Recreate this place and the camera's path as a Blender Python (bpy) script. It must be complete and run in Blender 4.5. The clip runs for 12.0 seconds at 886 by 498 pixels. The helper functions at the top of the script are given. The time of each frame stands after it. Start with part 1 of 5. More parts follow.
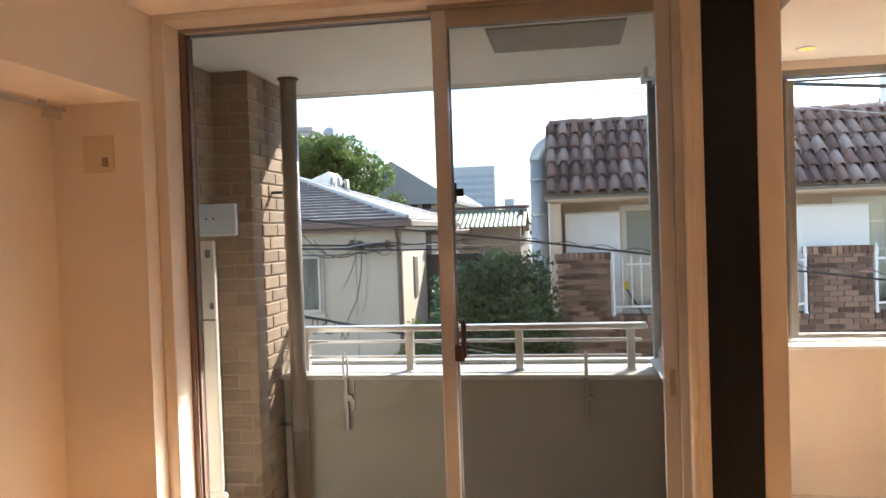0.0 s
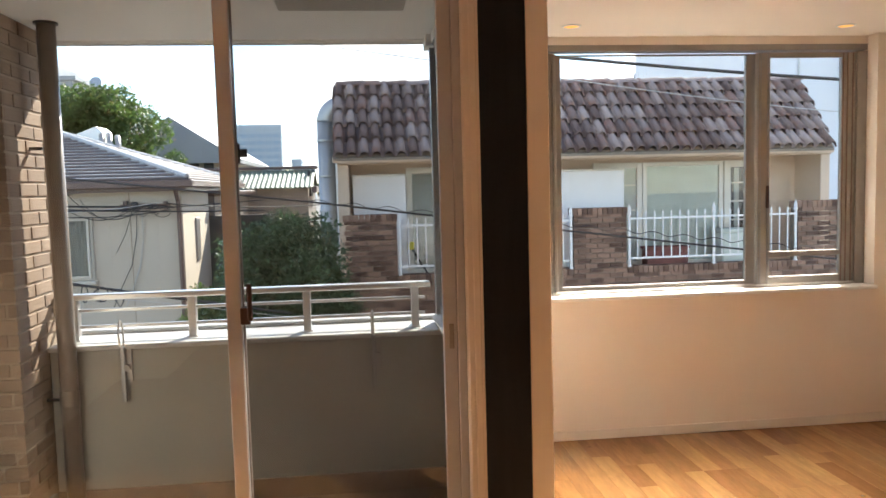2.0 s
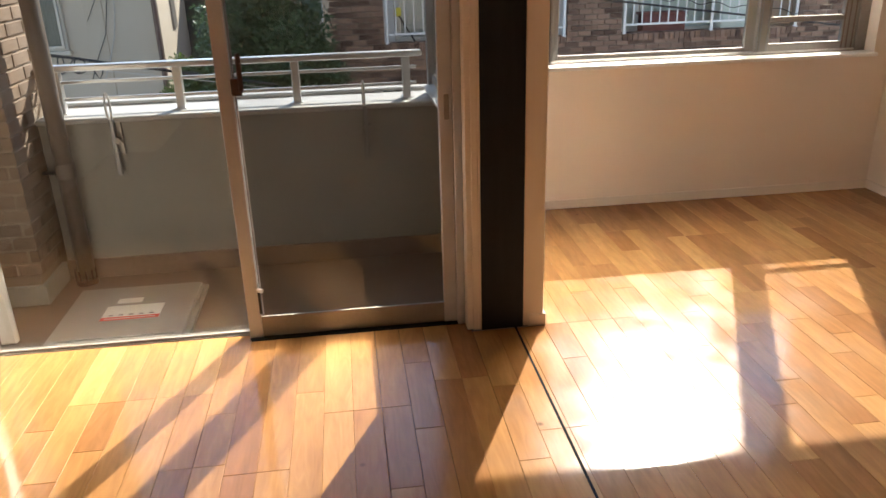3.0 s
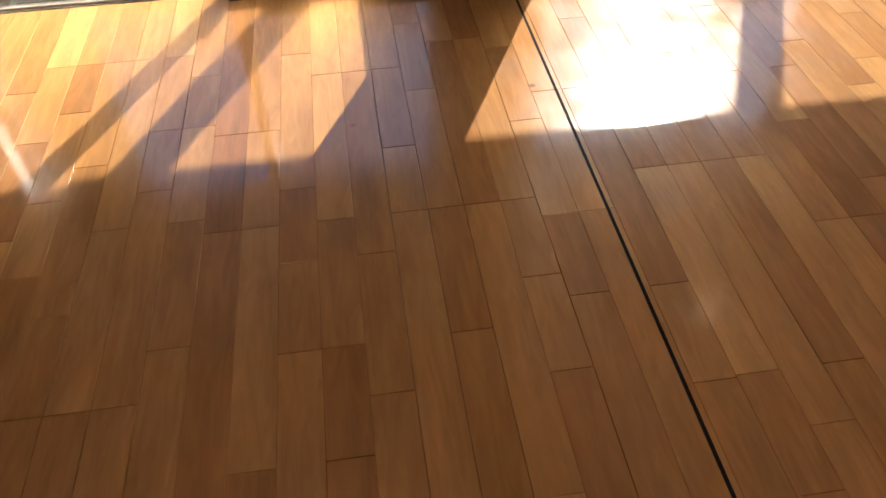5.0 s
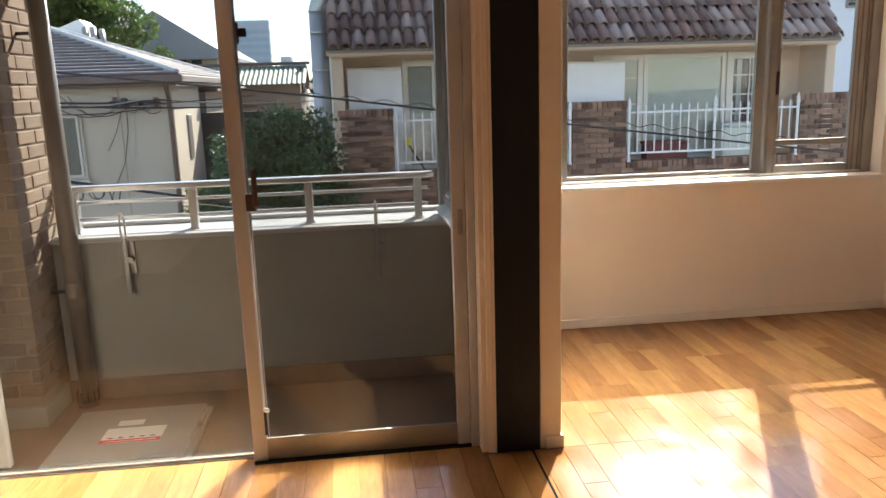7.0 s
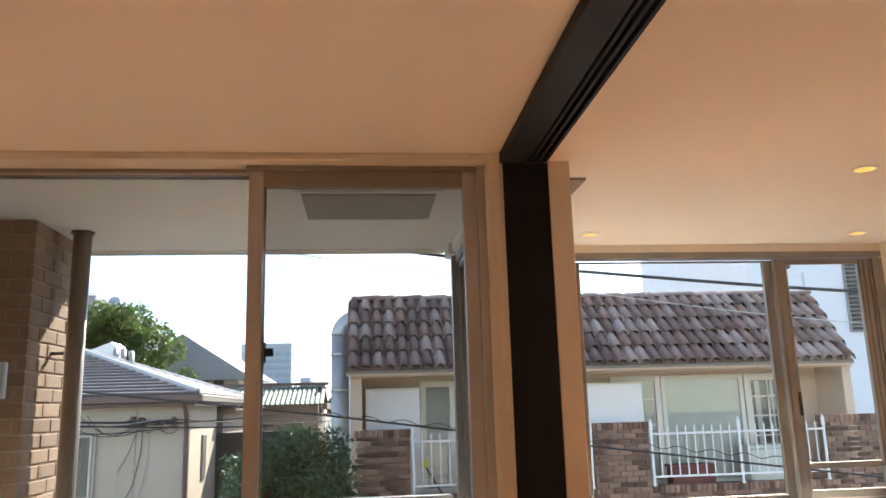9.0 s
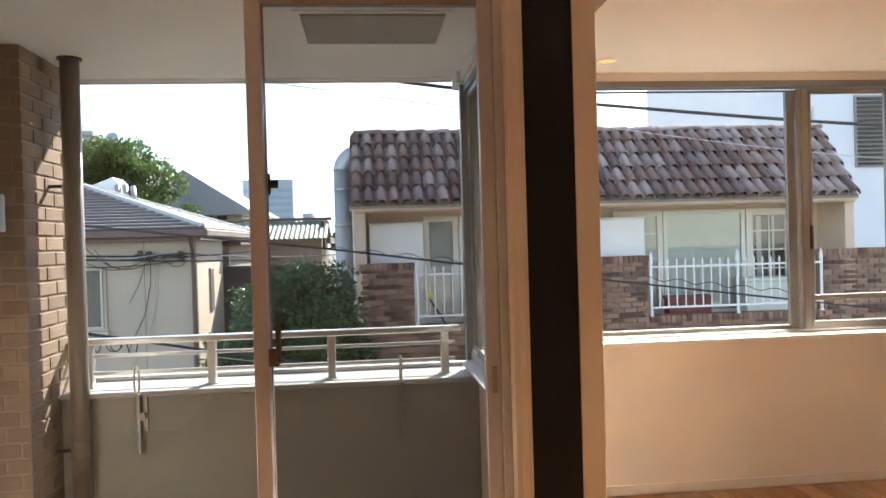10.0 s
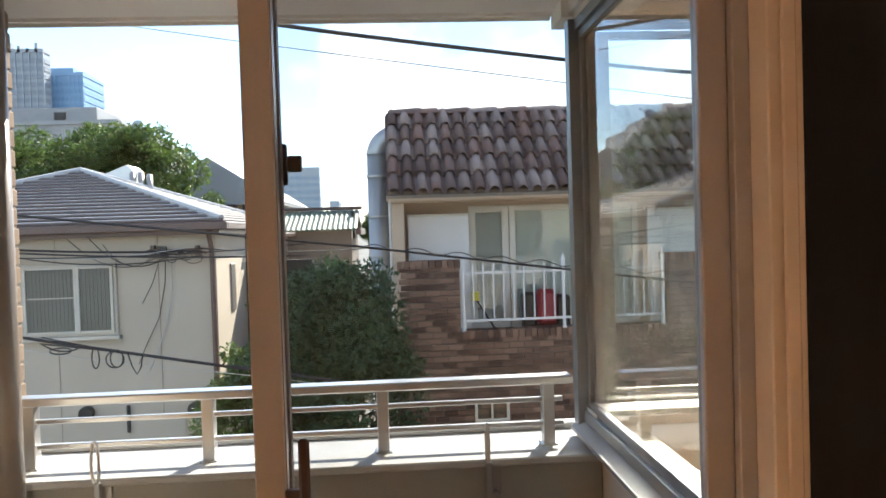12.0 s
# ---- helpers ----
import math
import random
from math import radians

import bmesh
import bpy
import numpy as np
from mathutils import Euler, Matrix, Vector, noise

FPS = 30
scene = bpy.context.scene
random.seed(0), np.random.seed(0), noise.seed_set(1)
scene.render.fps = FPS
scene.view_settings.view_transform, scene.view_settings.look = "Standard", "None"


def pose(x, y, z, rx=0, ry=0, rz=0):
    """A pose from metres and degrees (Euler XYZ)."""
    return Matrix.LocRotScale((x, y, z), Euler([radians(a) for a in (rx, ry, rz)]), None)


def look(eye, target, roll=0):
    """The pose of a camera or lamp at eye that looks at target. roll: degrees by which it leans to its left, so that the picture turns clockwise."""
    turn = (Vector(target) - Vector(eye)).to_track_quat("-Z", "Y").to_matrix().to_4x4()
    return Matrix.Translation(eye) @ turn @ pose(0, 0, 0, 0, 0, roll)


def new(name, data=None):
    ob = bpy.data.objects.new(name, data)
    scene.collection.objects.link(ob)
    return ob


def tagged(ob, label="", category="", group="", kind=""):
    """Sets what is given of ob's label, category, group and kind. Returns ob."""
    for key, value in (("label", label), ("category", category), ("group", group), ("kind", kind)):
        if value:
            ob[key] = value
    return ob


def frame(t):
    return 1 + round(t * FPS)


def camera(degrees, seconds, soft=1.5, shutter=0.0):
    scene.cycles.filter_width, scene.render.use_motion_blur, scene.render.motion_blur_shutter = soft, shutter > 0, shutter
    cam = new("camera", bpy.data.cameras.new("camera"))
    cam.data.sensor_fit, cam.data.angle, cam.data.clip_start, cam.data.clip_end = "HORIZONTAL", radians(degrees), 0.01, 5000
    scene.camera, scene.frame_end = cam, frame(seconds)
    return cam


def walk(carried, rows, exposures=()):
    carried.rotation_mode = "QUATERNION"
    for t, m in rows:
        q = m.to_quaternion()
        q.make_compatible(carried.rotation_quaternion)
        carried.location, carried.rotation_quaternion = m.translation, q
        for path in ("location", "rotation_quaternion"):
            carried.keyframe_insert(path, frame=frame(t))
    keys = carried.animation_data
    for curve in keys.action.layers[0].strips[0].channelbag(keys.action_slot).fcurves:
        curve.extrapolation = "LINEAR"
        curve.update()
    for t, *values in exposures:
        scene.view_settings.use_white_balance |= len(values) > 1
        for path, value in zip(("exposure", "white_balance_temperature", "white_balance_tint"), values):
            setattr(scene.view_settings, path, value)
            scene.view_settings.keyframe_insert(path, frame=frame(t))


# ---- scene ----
cam = camera(60.2, 12.0)
PATH = [
    (0, (0.295, -0.114, 1.537), (-0.028, 1.859, 1.494), -1.9),
    (0.5, (0.29, -0.113, 1.538), (0.128, 1.88, 1.493), -1.8),
    (1, (0.301, -0.127, 1.534), (0.223, 1.871, 1.49), -1.7),
    (1.5, (0.314, -0.147, 1.541), (0.434, 1.848, 1.49), -1.6),
    (2, (0.307, -0.162, 1.54), (0.528, 1.819, 1.38), -1.5),
    (2.5, (0.294, -0.166, 1.54), (0.52, 1.772, 1.102), -1.7),
    (3, (0.275, -0.163, 1.539), (0.498, 1.683, 0.803), -1.7),
    (3.7, (0.282, -0.172, 1.492), (0.479, 1.485, 0.39), -1.8),
    (4.6, (0.28, -0.158, 1.476), (0.438, 1.171, -0.02), -1.8),
    (5.3, (0.275, -0.142, 1.458), (0.456, 1.356, 0.145), -1.8),
    (5.5, (0.275, -0.145, 1.461), (0.464, 1.426, 0.237), -1.9),
    (6, (0.271, -0.139, 1.473), (0.476, 1.593, 0.495), -1.8),
    (6.5, (0.27, -0.138, 1.469), (0.483, 1.722, 0.765), -1.9),
    (7, (0.255, -0.119, 1.478), (0.48, 1.824, 1.06), -1.8),
    (7.5, (0.232, -0.125, 1.485), (0.465, 1.858, 1.36), -1.7),
    (7.7, (0.25, -0.131, 1.485), (0.472, 1.857, 1.479), -1.6),
    (8.6, (0.242, -0.115, 1.474), (0.454, 1.805, 1.99), -1.6),
    (9.3, (0.229, -0.089, 1.464), (0.437, 1.885, 1.707), -1.6),
    (9.5, (0.223, -0.078, 1.459), (0.434, 1.906, 1.598), -1.5),
    (10, (0.207, 0.038, 1.464), (0.407, 2.028, 1.445), -1.6),
    (10.5, (0.182, 0.287, 1.485), (0.27, 2.285, 1.449), -1.7),
    (11, (0.144, 0.634, 1.503), (0.157, 2.633, 1.458), -1.8),
    (11.5, (0.109, 1.027, 1.523), (0.148, 3.026, 1.472), -1.7),
    (12, (0.059, 1.431, 1.56), (0.189, 3.426, 1.509), -1.8),
]
EXPOSURES = [(0, 2.1), (1.5, 2.0), (2.5, 1.75), (3.5, 1.33), (5.5, 1.42), (6.0, 1.28), (6.5, 1.2), (7.0, 1.6), (7.5, 1.8), (9.5, 1.92), (10.5, 1.93), (11.5, 1.9), (12, 1.82)]
walk(cam, [(t, look(eye, target, roll)) for t, eye, target, roll in PATH], EXPOSURES)

# ---- light ----
SUN_TO = Vector((0.573, 1.208, 1.0)).normalized()
world = bpy.data.worlds.new("sky")
scene.world = world
world.use_nodes = True
wn = world.node_tree
sky = wn.nodes.new("ShaderNodeTexSky")
sky.sky_type = "NISHITA"
sky.sun_disc = False
sky.sun_elevation = math.asin(SUN_TO.z)
sky.sun_rotation = math.atan2(SUN_TO.x, SUN_TO.y)
sky.dust_density, sky.air_density, sky.ozone_density = 0.15, 1.0, 3.0
wtc, wnoise, wramp, wmix = wn.nodes.new("ShaderNodeTexCoord"), wn.nodes.new("ShaderNodeTexNoise"), wn.nodes.new("ShaderNodeMapRange"), wn.nodes.new("ShaderNodeMix")
wmix.data_type = "RGBA"
wnoise.inputs["Scale"].default_value, wnoise.inputs["Detail"].default_value, wnoise.inputs["Roughness"].default_value = 2.6, 9, 0.55
wramp.inputs[1].default_value, wramp.inputs[2].default_value = 0.535, 0.665
wmix.inputs[7].default_value = (9.2, 9.3, 9.4, 1)
wmap = wn.nodes.new("ShaderNodeMapping")
wmap.inputs["Location"].default_value = (0.45, 0.2, 0.1)
wn.links.new(wtc.outputs["Generated"], wmap.inputs["Vector"])
wn.links.new(wmap.outputs[0], wnoise.inputs["Vector"])
wn.links.new(wnoise.outputs[0], wramp.inputs[0])
wn.links.new(wramp.outputs[0], wmix.inputs[0])
wn.links.new(sky.outputs[0], wmix.inputs[6])
wn.links.new(wmix.outputs[2], wn.nodes["Background"].inputs[0])
wn.nodes["Background"].inputs[1].default_value = 0.105
sun_data = bpy.data.lights.new("sun", "SUN")
sun_data.energy, sun_data.angle, sun_data.color = 3.7, radians(0.55), (1.0, 0.93, 0.82)
sun = new("sun", sun_data)
sun.matrix_world = look(SUN_TO * 60, (0, 0, 0))


# ---- materials ----
def shader(name):
    m = bpy.data.materials.new(name)
    m.use_nodes = True
    return m, m.node_tree.nodes, m.node_tree.links, m.node_tree.nodes["Principled BSDF"]


def surface(name, c1, c2, rough=0.6, scale=6.0, fine=90.0, bump=0.15, metal=0.0, coat=0.0, rand=0.0, stretch=(1, 1, 1), spec=0.5, rvar=0.15, dist=0.002):
    """Two scales of noise drive colour, gloss and relief; rand: tone change from piece to piece."""
    m, n, l, b = shader(name)
    tc = n.new("ShaderNodeTexCoord")
    mp = n.new("ShaderNodeMapping")
    mp.inputs["Scale"].default_value = stretch
    l.new(tc.outputs["Object"], mp.inputs["Vector"])
    big, small = n.new("ShaderNodeTexNoise"), n.new("ShaderNodeTexNoise")
    big.inputs["Scale"].default_value, small.inputs["Scale"].default_value = scale, fine
    big.inputs["Detail"].default_value, small.inputs["Detail"].default_value = 5, 3
    for t in (big, small):
        l.new(mp.outputs[0], t.inputs["Vector"])
    mix = n.new("ShaderNodeMath")
    mix.operation = "MULTIPLY_ADD"
    l.new(small.outputs[0], mix.inputs[0])
    mix.inputs[1].default_value = 0.45
    l.new(big.outputs[0], mix.inputs[2])
    ramp = n.new("ShaderNodeMapRange")
    ramp.inputs[1].default_value, ramp.inputs[2].default_value = 0.45, 0.95
    l.new(mix.outputs[0], ramp.inputs[0])
    col = n.new("ShaderNodeMix")
    col.data_type = "RGBA"
    col.inputs[6].default_value, col.inputs[7].default_value = (*c1, 1), (*c2, 1)
    fac = ramp.outputs[0]
    if rand:
        inf, geo = n.new("ShaderNodeObjectInfo"), n.new("ShaderNodeNewGeometry")
        add, fr = n.new("ShaderNodeMath"), n.new("ShaderNodeMath")
        l.new(inf.outputs["Random"], add.inputs[0])
        l.new(geo.outputs["Random Per Island"], add.inputs[1])
        fr.operation = "FRACT"
        l.new(add.outputs[0], fr.inputs[0])
        bl = n.new("ShaderNodeMix")
        bl.inputs[0].default_value = rand
        l.new(fac, bl.inputs[2])
        l.new(fr.outputs[0], bl.inputs[3])
        fac = bl.outputs[0]
    l.new(fac, col.inputs[0])
    l.new(col.outputs[2], b.inputs["Base Color"])
    rr = n.new("ShaderNodeMapRange")
    rr.inputs[3].default_value, rr.inputs[4].default_value = max(0.02, rough - rvar / 2), min(1, rough + rvar / 2)
    l.new(big.outputs[0], rr.inputs[0])
    l.new(rr.outputs[0], b.inputs["Roughness"])
    if bump:
        bp = n.new("ShaderNodeBump")
        bp.inputs["Strength"].default_value, bp.inputs["Distance"].default_value = bump, dist
        l.new(small.outputs[0], bp.inputs["Height"])
        l.new(bp.outputs[0], b.inputs["Normal"])
    b.inputs["Metallic"].default_value = metal
    b.inputs["Coat Weight"].default_value = coat
    b.inputs["Specular IOR Level"].default_value = spec
    return m


def floorboards():
    """Varnished hardwood: each board its own tone, grain along y, worn gloss."""
    m, n, l, b = shader("oak_boards")
    tc, mp = n.new("ShaderNodeTexCoord"), n.new("ShaderNodeMapping")
    inf, geo, add, fr = n.new("ShaderNodeObjectInfo"), n.new("ShaderNodeNewGeometry"), n.new("ShaderNodeMath"), n.new("ShaderNodeMath")
    l.new(inf.outputs["Random"], add.inputs[0])
    l.new(geo.outputs["Random Per Island"], add.inputs[1])
    fr.operation = "FRACT"
    l.new(add.outputs[0], fr.inputs[0])
    off = n.new("ShaderNodeVectorMath")
    off.operation = "SCALE"
    off.inputs[0].default_value = (7.3, 13.1, 3.7)
    l.new(fr.outputs[0], off.inputs["Scale"])
    l.new(off.outputs[0], mp.inputs["Location"])
    mp.inputs["Scale"].default_value = (11, 1.6, 6)
    l.new(tc.outputs["Object"], mp.inputs["Vector"])
    grain, blot = n.new("ShaderNodeTexNoise"), n.new("ShaderNodeTexNoise")
    grain.inputs["Scale"].default_value, grain.inputs["Detail"].default_value, grain.inputs["Distortion"].default_value = 2.6, 8, 1.8
    blot.inputs["Scale"].default_value, blot.inputs["Detail"].default_value = 1.1, 4
    l.new(mp.outputs[0], grain.inputs["Vector"])
    l.new(mp.outputs[0], blot.inputs["Vector"])
    ramp = n.new("ShaderNodeValToRGB")
    e = ramp.color_ramp.elements
    e[0].position, e[0].color = 0.0, (0.275, 0.122, 0.042, 1)
    e[1].position, e[1].color = 1.0, (0.435, 0.228, 0.084, 1)
    e.new(0.35).color = (0.345, 0.166, 0.058, 1)
    e.new(0.7).color = (0.395, 0.196, 0.070, 1)
    l.new(fr.outputs[0], ramp.inputs[0])
    gm = n.new("ShaderNodeMapRange")
    gm.inputs[1].default_value, gm.inputs[2].default_value, gm.inputs[3].default_value, gm.inputs[4].default_value = 0.3, 0.7, 0.86, 1.07
    l.new(grain.outputs[0], gm.inputs[0])
    bmix = n.new("ShaderNodeMapRange")
    bmix.inputs[1].default_value, bmix.inputs[2].default_value, bmix.inputs[3].default_value, bmix.inputs[4].default_value = 0.3, 0.7, 0.82, 1.12
    l.new(blot.outputs[0], bmix.inputs[0])
    mul = n.new("ShaderNodeMath")
    mul.operation = "MULTIPLY"
    l.new(gm.outputs[0], mul.inputs[0])
    l.new(bmix.outputs[0], mul.inputs[1])
    gpos, vor, kn = n.new("ShaderNodeNewGeometry"), n.new("ShaderNodeTexVoronoi"), n.new("ShaderNodeMapRange")
    vor.inputs["Scale"].default_value = 3.1
    l.new(gpos.outputs["Position"], vor.inputs["Vector"])
    kn.inputs[1].default_value, kn.inputs[2].default_value, kn.inputs[3].default_value, kn.inputs[4].default_value = 0.015, 0.05, 0.35, 1.0
    l.new(vor.outputs["Distance"], kn.inputs[0])
    mul2 = n.new("ShaderNodeMath")
    mul2.operation = "MULTIPLY"
    l.new(mul.outputs[0], mul2.inputs[0])
    l.new(kn.outputs[0], mul2.inputs[1])
    mul = mul2
    sc = n.new("ShaderNodeVectorMath")
    sc.operation = "SCALE"
    l.new(ramp.outputs[0], sc.inputs[0])
    l.new(mul.outputs[0], sc.inputs["Scale"])
    l.new(sc.outputs[0], b.inputs["Base Color"])
    wear = n.new("ShaderNodeTexNoise")
    wear.inputs["Scale"].default_value, wear.inputs["Detail"].default_value = 5, 6
    gp = n.new("ShaderNodeNewGeometry")
    l.new(gp.outputs["Position"], wear.inputs["Vector"])
    rr = n.new("ShaderNodeMapRange")
    rr.inputs[1].default_value, rr.inputs[2].default_value, rr.inputs[3].default_value, rr.inputs[4].default_value = 0.3, 0.7, 0.09, 0.17
    l.new(wear.outputs[0], rr.inputs[0])
    l.new(rr.outputs[0], b.inputs["Roughness"])
    b.inputs["Specular IOR Level"].default_value = 0.9
    bp = n.new("ShaderNodeBump")
    bp.inputs["Strength"].default_value, bp.inputs["Distance"].default_value = 0.10, 0.0006
    l.new(grain.outputs[0], bp.inputs["Height"])
    l.new(bp.outputs[0], b.inputs["Normal"])
    return m


def pane(name, tint, rough=0.0, dust=0.0):
    m, n, l, b = shader(name)
    b.inputs["Base Color"].default_value = (*tint, 1)
    b.inputs["Transmission Weight"].default_value = 1.0
    b.inputs["Roughness"].default_value = rough
    b.inputs["IOR"].default_value = 1.45
    if dust:
        # thin film of dust that scatters sunlight, uneven over the pane
        out, tr, mx = n["Material Output"], n.new("ShaderNodeBsdfTranslucent"), n.new("ShaderNodeMixShader")
        tc, no, mr = n.new("ShaderNodeTexCoord"), n.new("ShaderNodeTexNoise"), n.new("ShaderNodeMapRange")
        no.inputs["Scale"].default_value, no.inputs["Detail"].default_value = 2.2, 5
        mr.inputs[1].default_value, mr.inputs[2].default_value, mr.inputs[3].default_value, mr.inputs[4].default_value = 0.3, 0.7, dust * 0.6, dust * 1.4
        tr.inputs["Color"].default_value = (0.8, 0.79, 0.77, 1)
        l.new(tc.outputs["Object"], no.inputs["Vector"])
        l.new(no.outputs[0], mr.inputs[0])
        l.new(mr.outputs[0], mx.inputs[0])
        l.new(b.outputs[0], mx.inputs[1])
        l.new(tr.outputs[0], mx.inputs[2])
        l.new(mx.outputs[0], out.inputs["Surface"])
    return m


def lamp_glow(name, c, s):
    m, n, l, b = shader(name)
    b.inputs["Base Color"].default_value = (*c, 1)
    b.inputs["Emission Color"].default_value = (*c, 1)
    b.inputs["Emission Strength"].default_value = s
    return m



def leafy(m, amount):
    """Lets sunlight glow through the thin blades."""
    n, l = m.node_tree.nodes, m.node_tree.links
    b, out = n["Principled BSDF"], n["Material Output"]
    tr, mx = n.new("ShaderNodeBsdfTranslucent"), n.new("ShaderNodeMixShader")
    l.new(b.inputs["Base Color"].links[0].from_socket, tr.inputs["Color"])
    mx.inputs[0].default_value = amount
    l.new(b.outputs[0], mx.inputs[1])
    l.new(tr.outputs[0], mx.inputs[2])
    l.new(mx.outputs[0], out.inputs["Surface"])


WOOD = floorboards()
PLASTER = surface("cream_wallpaper", (0.845, 0.755, 0.66), (0.875, 0.785, 0.69), 0.75, 1.5, 220, 0.12, spec=0.25)
CEIL = surface("white_ceiling_paper", (0.86, 0.775, 0.685), (0.885, 0.80, 0.71), 0.8, 1.2, 200, 0.1, spec=0.2)
TRIM = surface("cream_painted_wood", (0.78, 0.70, 0.62), (0.82, 0.75, 0.67), 0.45, 3, 60, 0.05)
SILLW = surface("white_painted_sill", (0.83, 0.81, 0.78), (0.87, 0.85, 0.82), 0.4, 3, 60, 0.04)
BRONZE = surface("bronze_aluminium", (0.50, 0.50, 0.53), (0.57, 0.57, 0.60), 0.42, 4, 160, 0.05, metal=0.3)
DARKBRONZE = surface("dark_bronze_aluminium", (0.19, 0.13, 0.105), (0.25, 0.18, 0.148), 0.5, 5, 140, 0.05, metal=0.2, spec=0.35)
STEELGREY = surface("grey_aluminium", (0.28, 0.26, 0.24), (0.35, 0.325, 0.30), 0.38, 5, 140, 0.04, metal=0.5)
SILVER = surface("silver_aluminium", (0.62, 0.61, 0.59), (0.70, 0.69, 0.67), 0.32, 5, 160, 0.04, metal=0.75)
BLACK = surface("black_stained_wood", (0.009, 0.011, 0.017), (0.015, 0.018, 0.026), 0.55, 4, 120, 0.1, stretch=(6, 6, 0.6), spec=0.25)
ALU = surface("blue_grey_aluminium", (0.27, 0.275, 0.28), (0.33, 0.335, 0.34), 0.4, 5, 140, 0.04, metal=0.5)
BLACKP = surface("black_plastic", (0.015, 0.014, 0.014), (0.03, 0.028, 0.027), 0.4, 8, 200, 0.05)
BROWNP = surface("dark_brown_latch", (0.055, 0.025, 0.018), (0.08, 0.04, 0.03), 0.38, 8, 200, 0.05)
GLASS = pane("clear_glass", (0.96, 0.985, 0.97))
GLASS2 = pane("dusty_grey_glass", (0.68, 0.695, 0.68))
GLASS3 = pane("dusty_corner_glass", (0.96, 0.985, 0.97), dust=0.018)
# Base colour taken down to stand in for shade on the parapet.
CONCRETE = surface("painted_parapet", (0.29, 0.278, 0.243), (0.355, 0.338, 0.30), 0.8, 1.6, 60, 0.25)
COPING = surface("pale_coping", (0.40, 0.395, 0.385), (0.48, 0.475, 0.46), 0.55, 3, 70, 0.15)
SOFFIT = surface("sprayed_soffit", (0.80, 0.785, 0.75), (0.87, 0.855, 0.82), 0.9, 2, 150, 0.6, dist=0.004)
DECK = surface("grey_waterproof_deck", (0.175, 0.125, 0.095), (0.255, 0.19, 0.15), 0.45, 2.5, 40, 0.25)
BRICK = surface("tan_brick", (0.15, 0.10, 0.068), (0.33, 0.235, 0.165), 0.85, 9, 75, 0.7, rand=0.45, dist=0.004)
MORTAR = surface("pale_mortar", (0.27, 0.205, 0.15), (0.35, 0.275, 0.205), 0.95, 8, 120, 0.5)
PIPE = surface("brown_pvc_pipe", (0.15, 0.12, 0.098), (0.22, 0.18, 0.15), 0.3, 3, 90, 0.05, stretch=(4, 4, 0.5))
HOOD = surface("pale_blue_steel", (0.56, 0.66, 0.77), (0.63, 0.72, 0.82), 0.35, 4, 100, 0.03, metal=0.2)
CABINET = surface("ivory_steel", (0.56, 0.535, 0.49), (0.62, 0.595, 0.55), 0.45, 4, 120, 0.04)
HATCH = surface("weathered_steel_lid", (0.33, 0.305, 0.27), (0.43, 0.395, 0.355), 0.5, 4, 60, 0.15, metal=0.25)
PAPER = surface("faded_label", (0.72, 0.70, 0.64), (0.80, 0.78, 0.72), 0.6, 6, 80, 0.05)
REDPRINT = surface("red_print", (0.62, 0.07, 0.05), (0.72, 0.12, 0.09), 0.6, 6, 80, 0.05)
DARKPRINT_SHADE = surface("dark_print_and_shade", (0.10, 0.08, 0.07), (0.16, 0.13, 0.12), 0.6, 6, 80, 0.05)
DUCT = surface("galvanised_duct", (0.42, 0.43, 0.43), (0.56, 0.57, 0.57), 0.42, 3, 50, 0.1, metal=0.7)
STUCCO = surface("beige_stucco", (0.45, 0.385, 0.30), (0.54, 0.465, 0.37), 0.9, 1.1, 40, 0.5, dist=0.006)
STUCCO2 = surface("peach_stucco", (0.60, 0.47, 0.35), (0.68, 0.54, 0.41), 0.9, 1.2, 40, 0.5, dist=0.006)
SLATE = surface("pale_slate_roof", (0.31, 0.305, 0.30), (0.44, 0.435, 0.43), 0.45, 2, 30, 0.3, rand=0.3)
GUTTER = surface("brown_gutter", (0.085, 0.05, 0.04), (0.13, 0.08, 0.065), 0.4, 4, 60, 0.06)
TILE = surface("mottled_clay_tile", (0.09, 0.052, 0.046), (0.38, 0.29, 0.265), 0.8, 11, 60, 0.6, rand=0.75, dist=0.006)
tn, tl = TILE.node_tree.nodes, TILE.node_tree.links
tmix = [q for q in tn if q.bl_idname == "ShaderNodeMix" and q.data_type == "RGBA"][0]
tfac = tmix.inputs[0].links[0].from_socket
tramp = tn.new("ShaderNodeValToRGB")
te = tramp.color_ramp.elements
te[0].position, te[0].color = 0.10, (0.115, 0.075, 0.068, 1)
te[1].position, te[1].color = 0.90, (0.36, 0.29, 0.275, 1)
te.new(0.40).color = (0.205, 0.150, 0.14, 1)
te.new(0.46).color = (0.235, 0.120, 0.095, 1)
te.new(0.52).color = (0.235, 0.178, 0.168, 1)
tl.new(tfac, tramp.inputs[0])
tl.new(tramp.outputs[0], TILE.node_tree.nodes["Principled BSDF"].inputs["Base Color"])
REDBRICK = surface("red_brown_brick", (0.05, 0.024, 0.018), (0.36, 0.225, 0.16), 0.9, 8, 60, 0.6, rand=0.8, dist=0.006)
MORTAR2 = surface("grey_mortar", (0.20, 0.165, 0.135), (0.27, 0.23, 0.19), 0.95, 8, 80, 0.4)
WHITEM = surface("white_painted_iron", (0.80, 0.80, 0.79), (0.86, 0.86, 0.85), 0.45, 6, 90, 0.05)
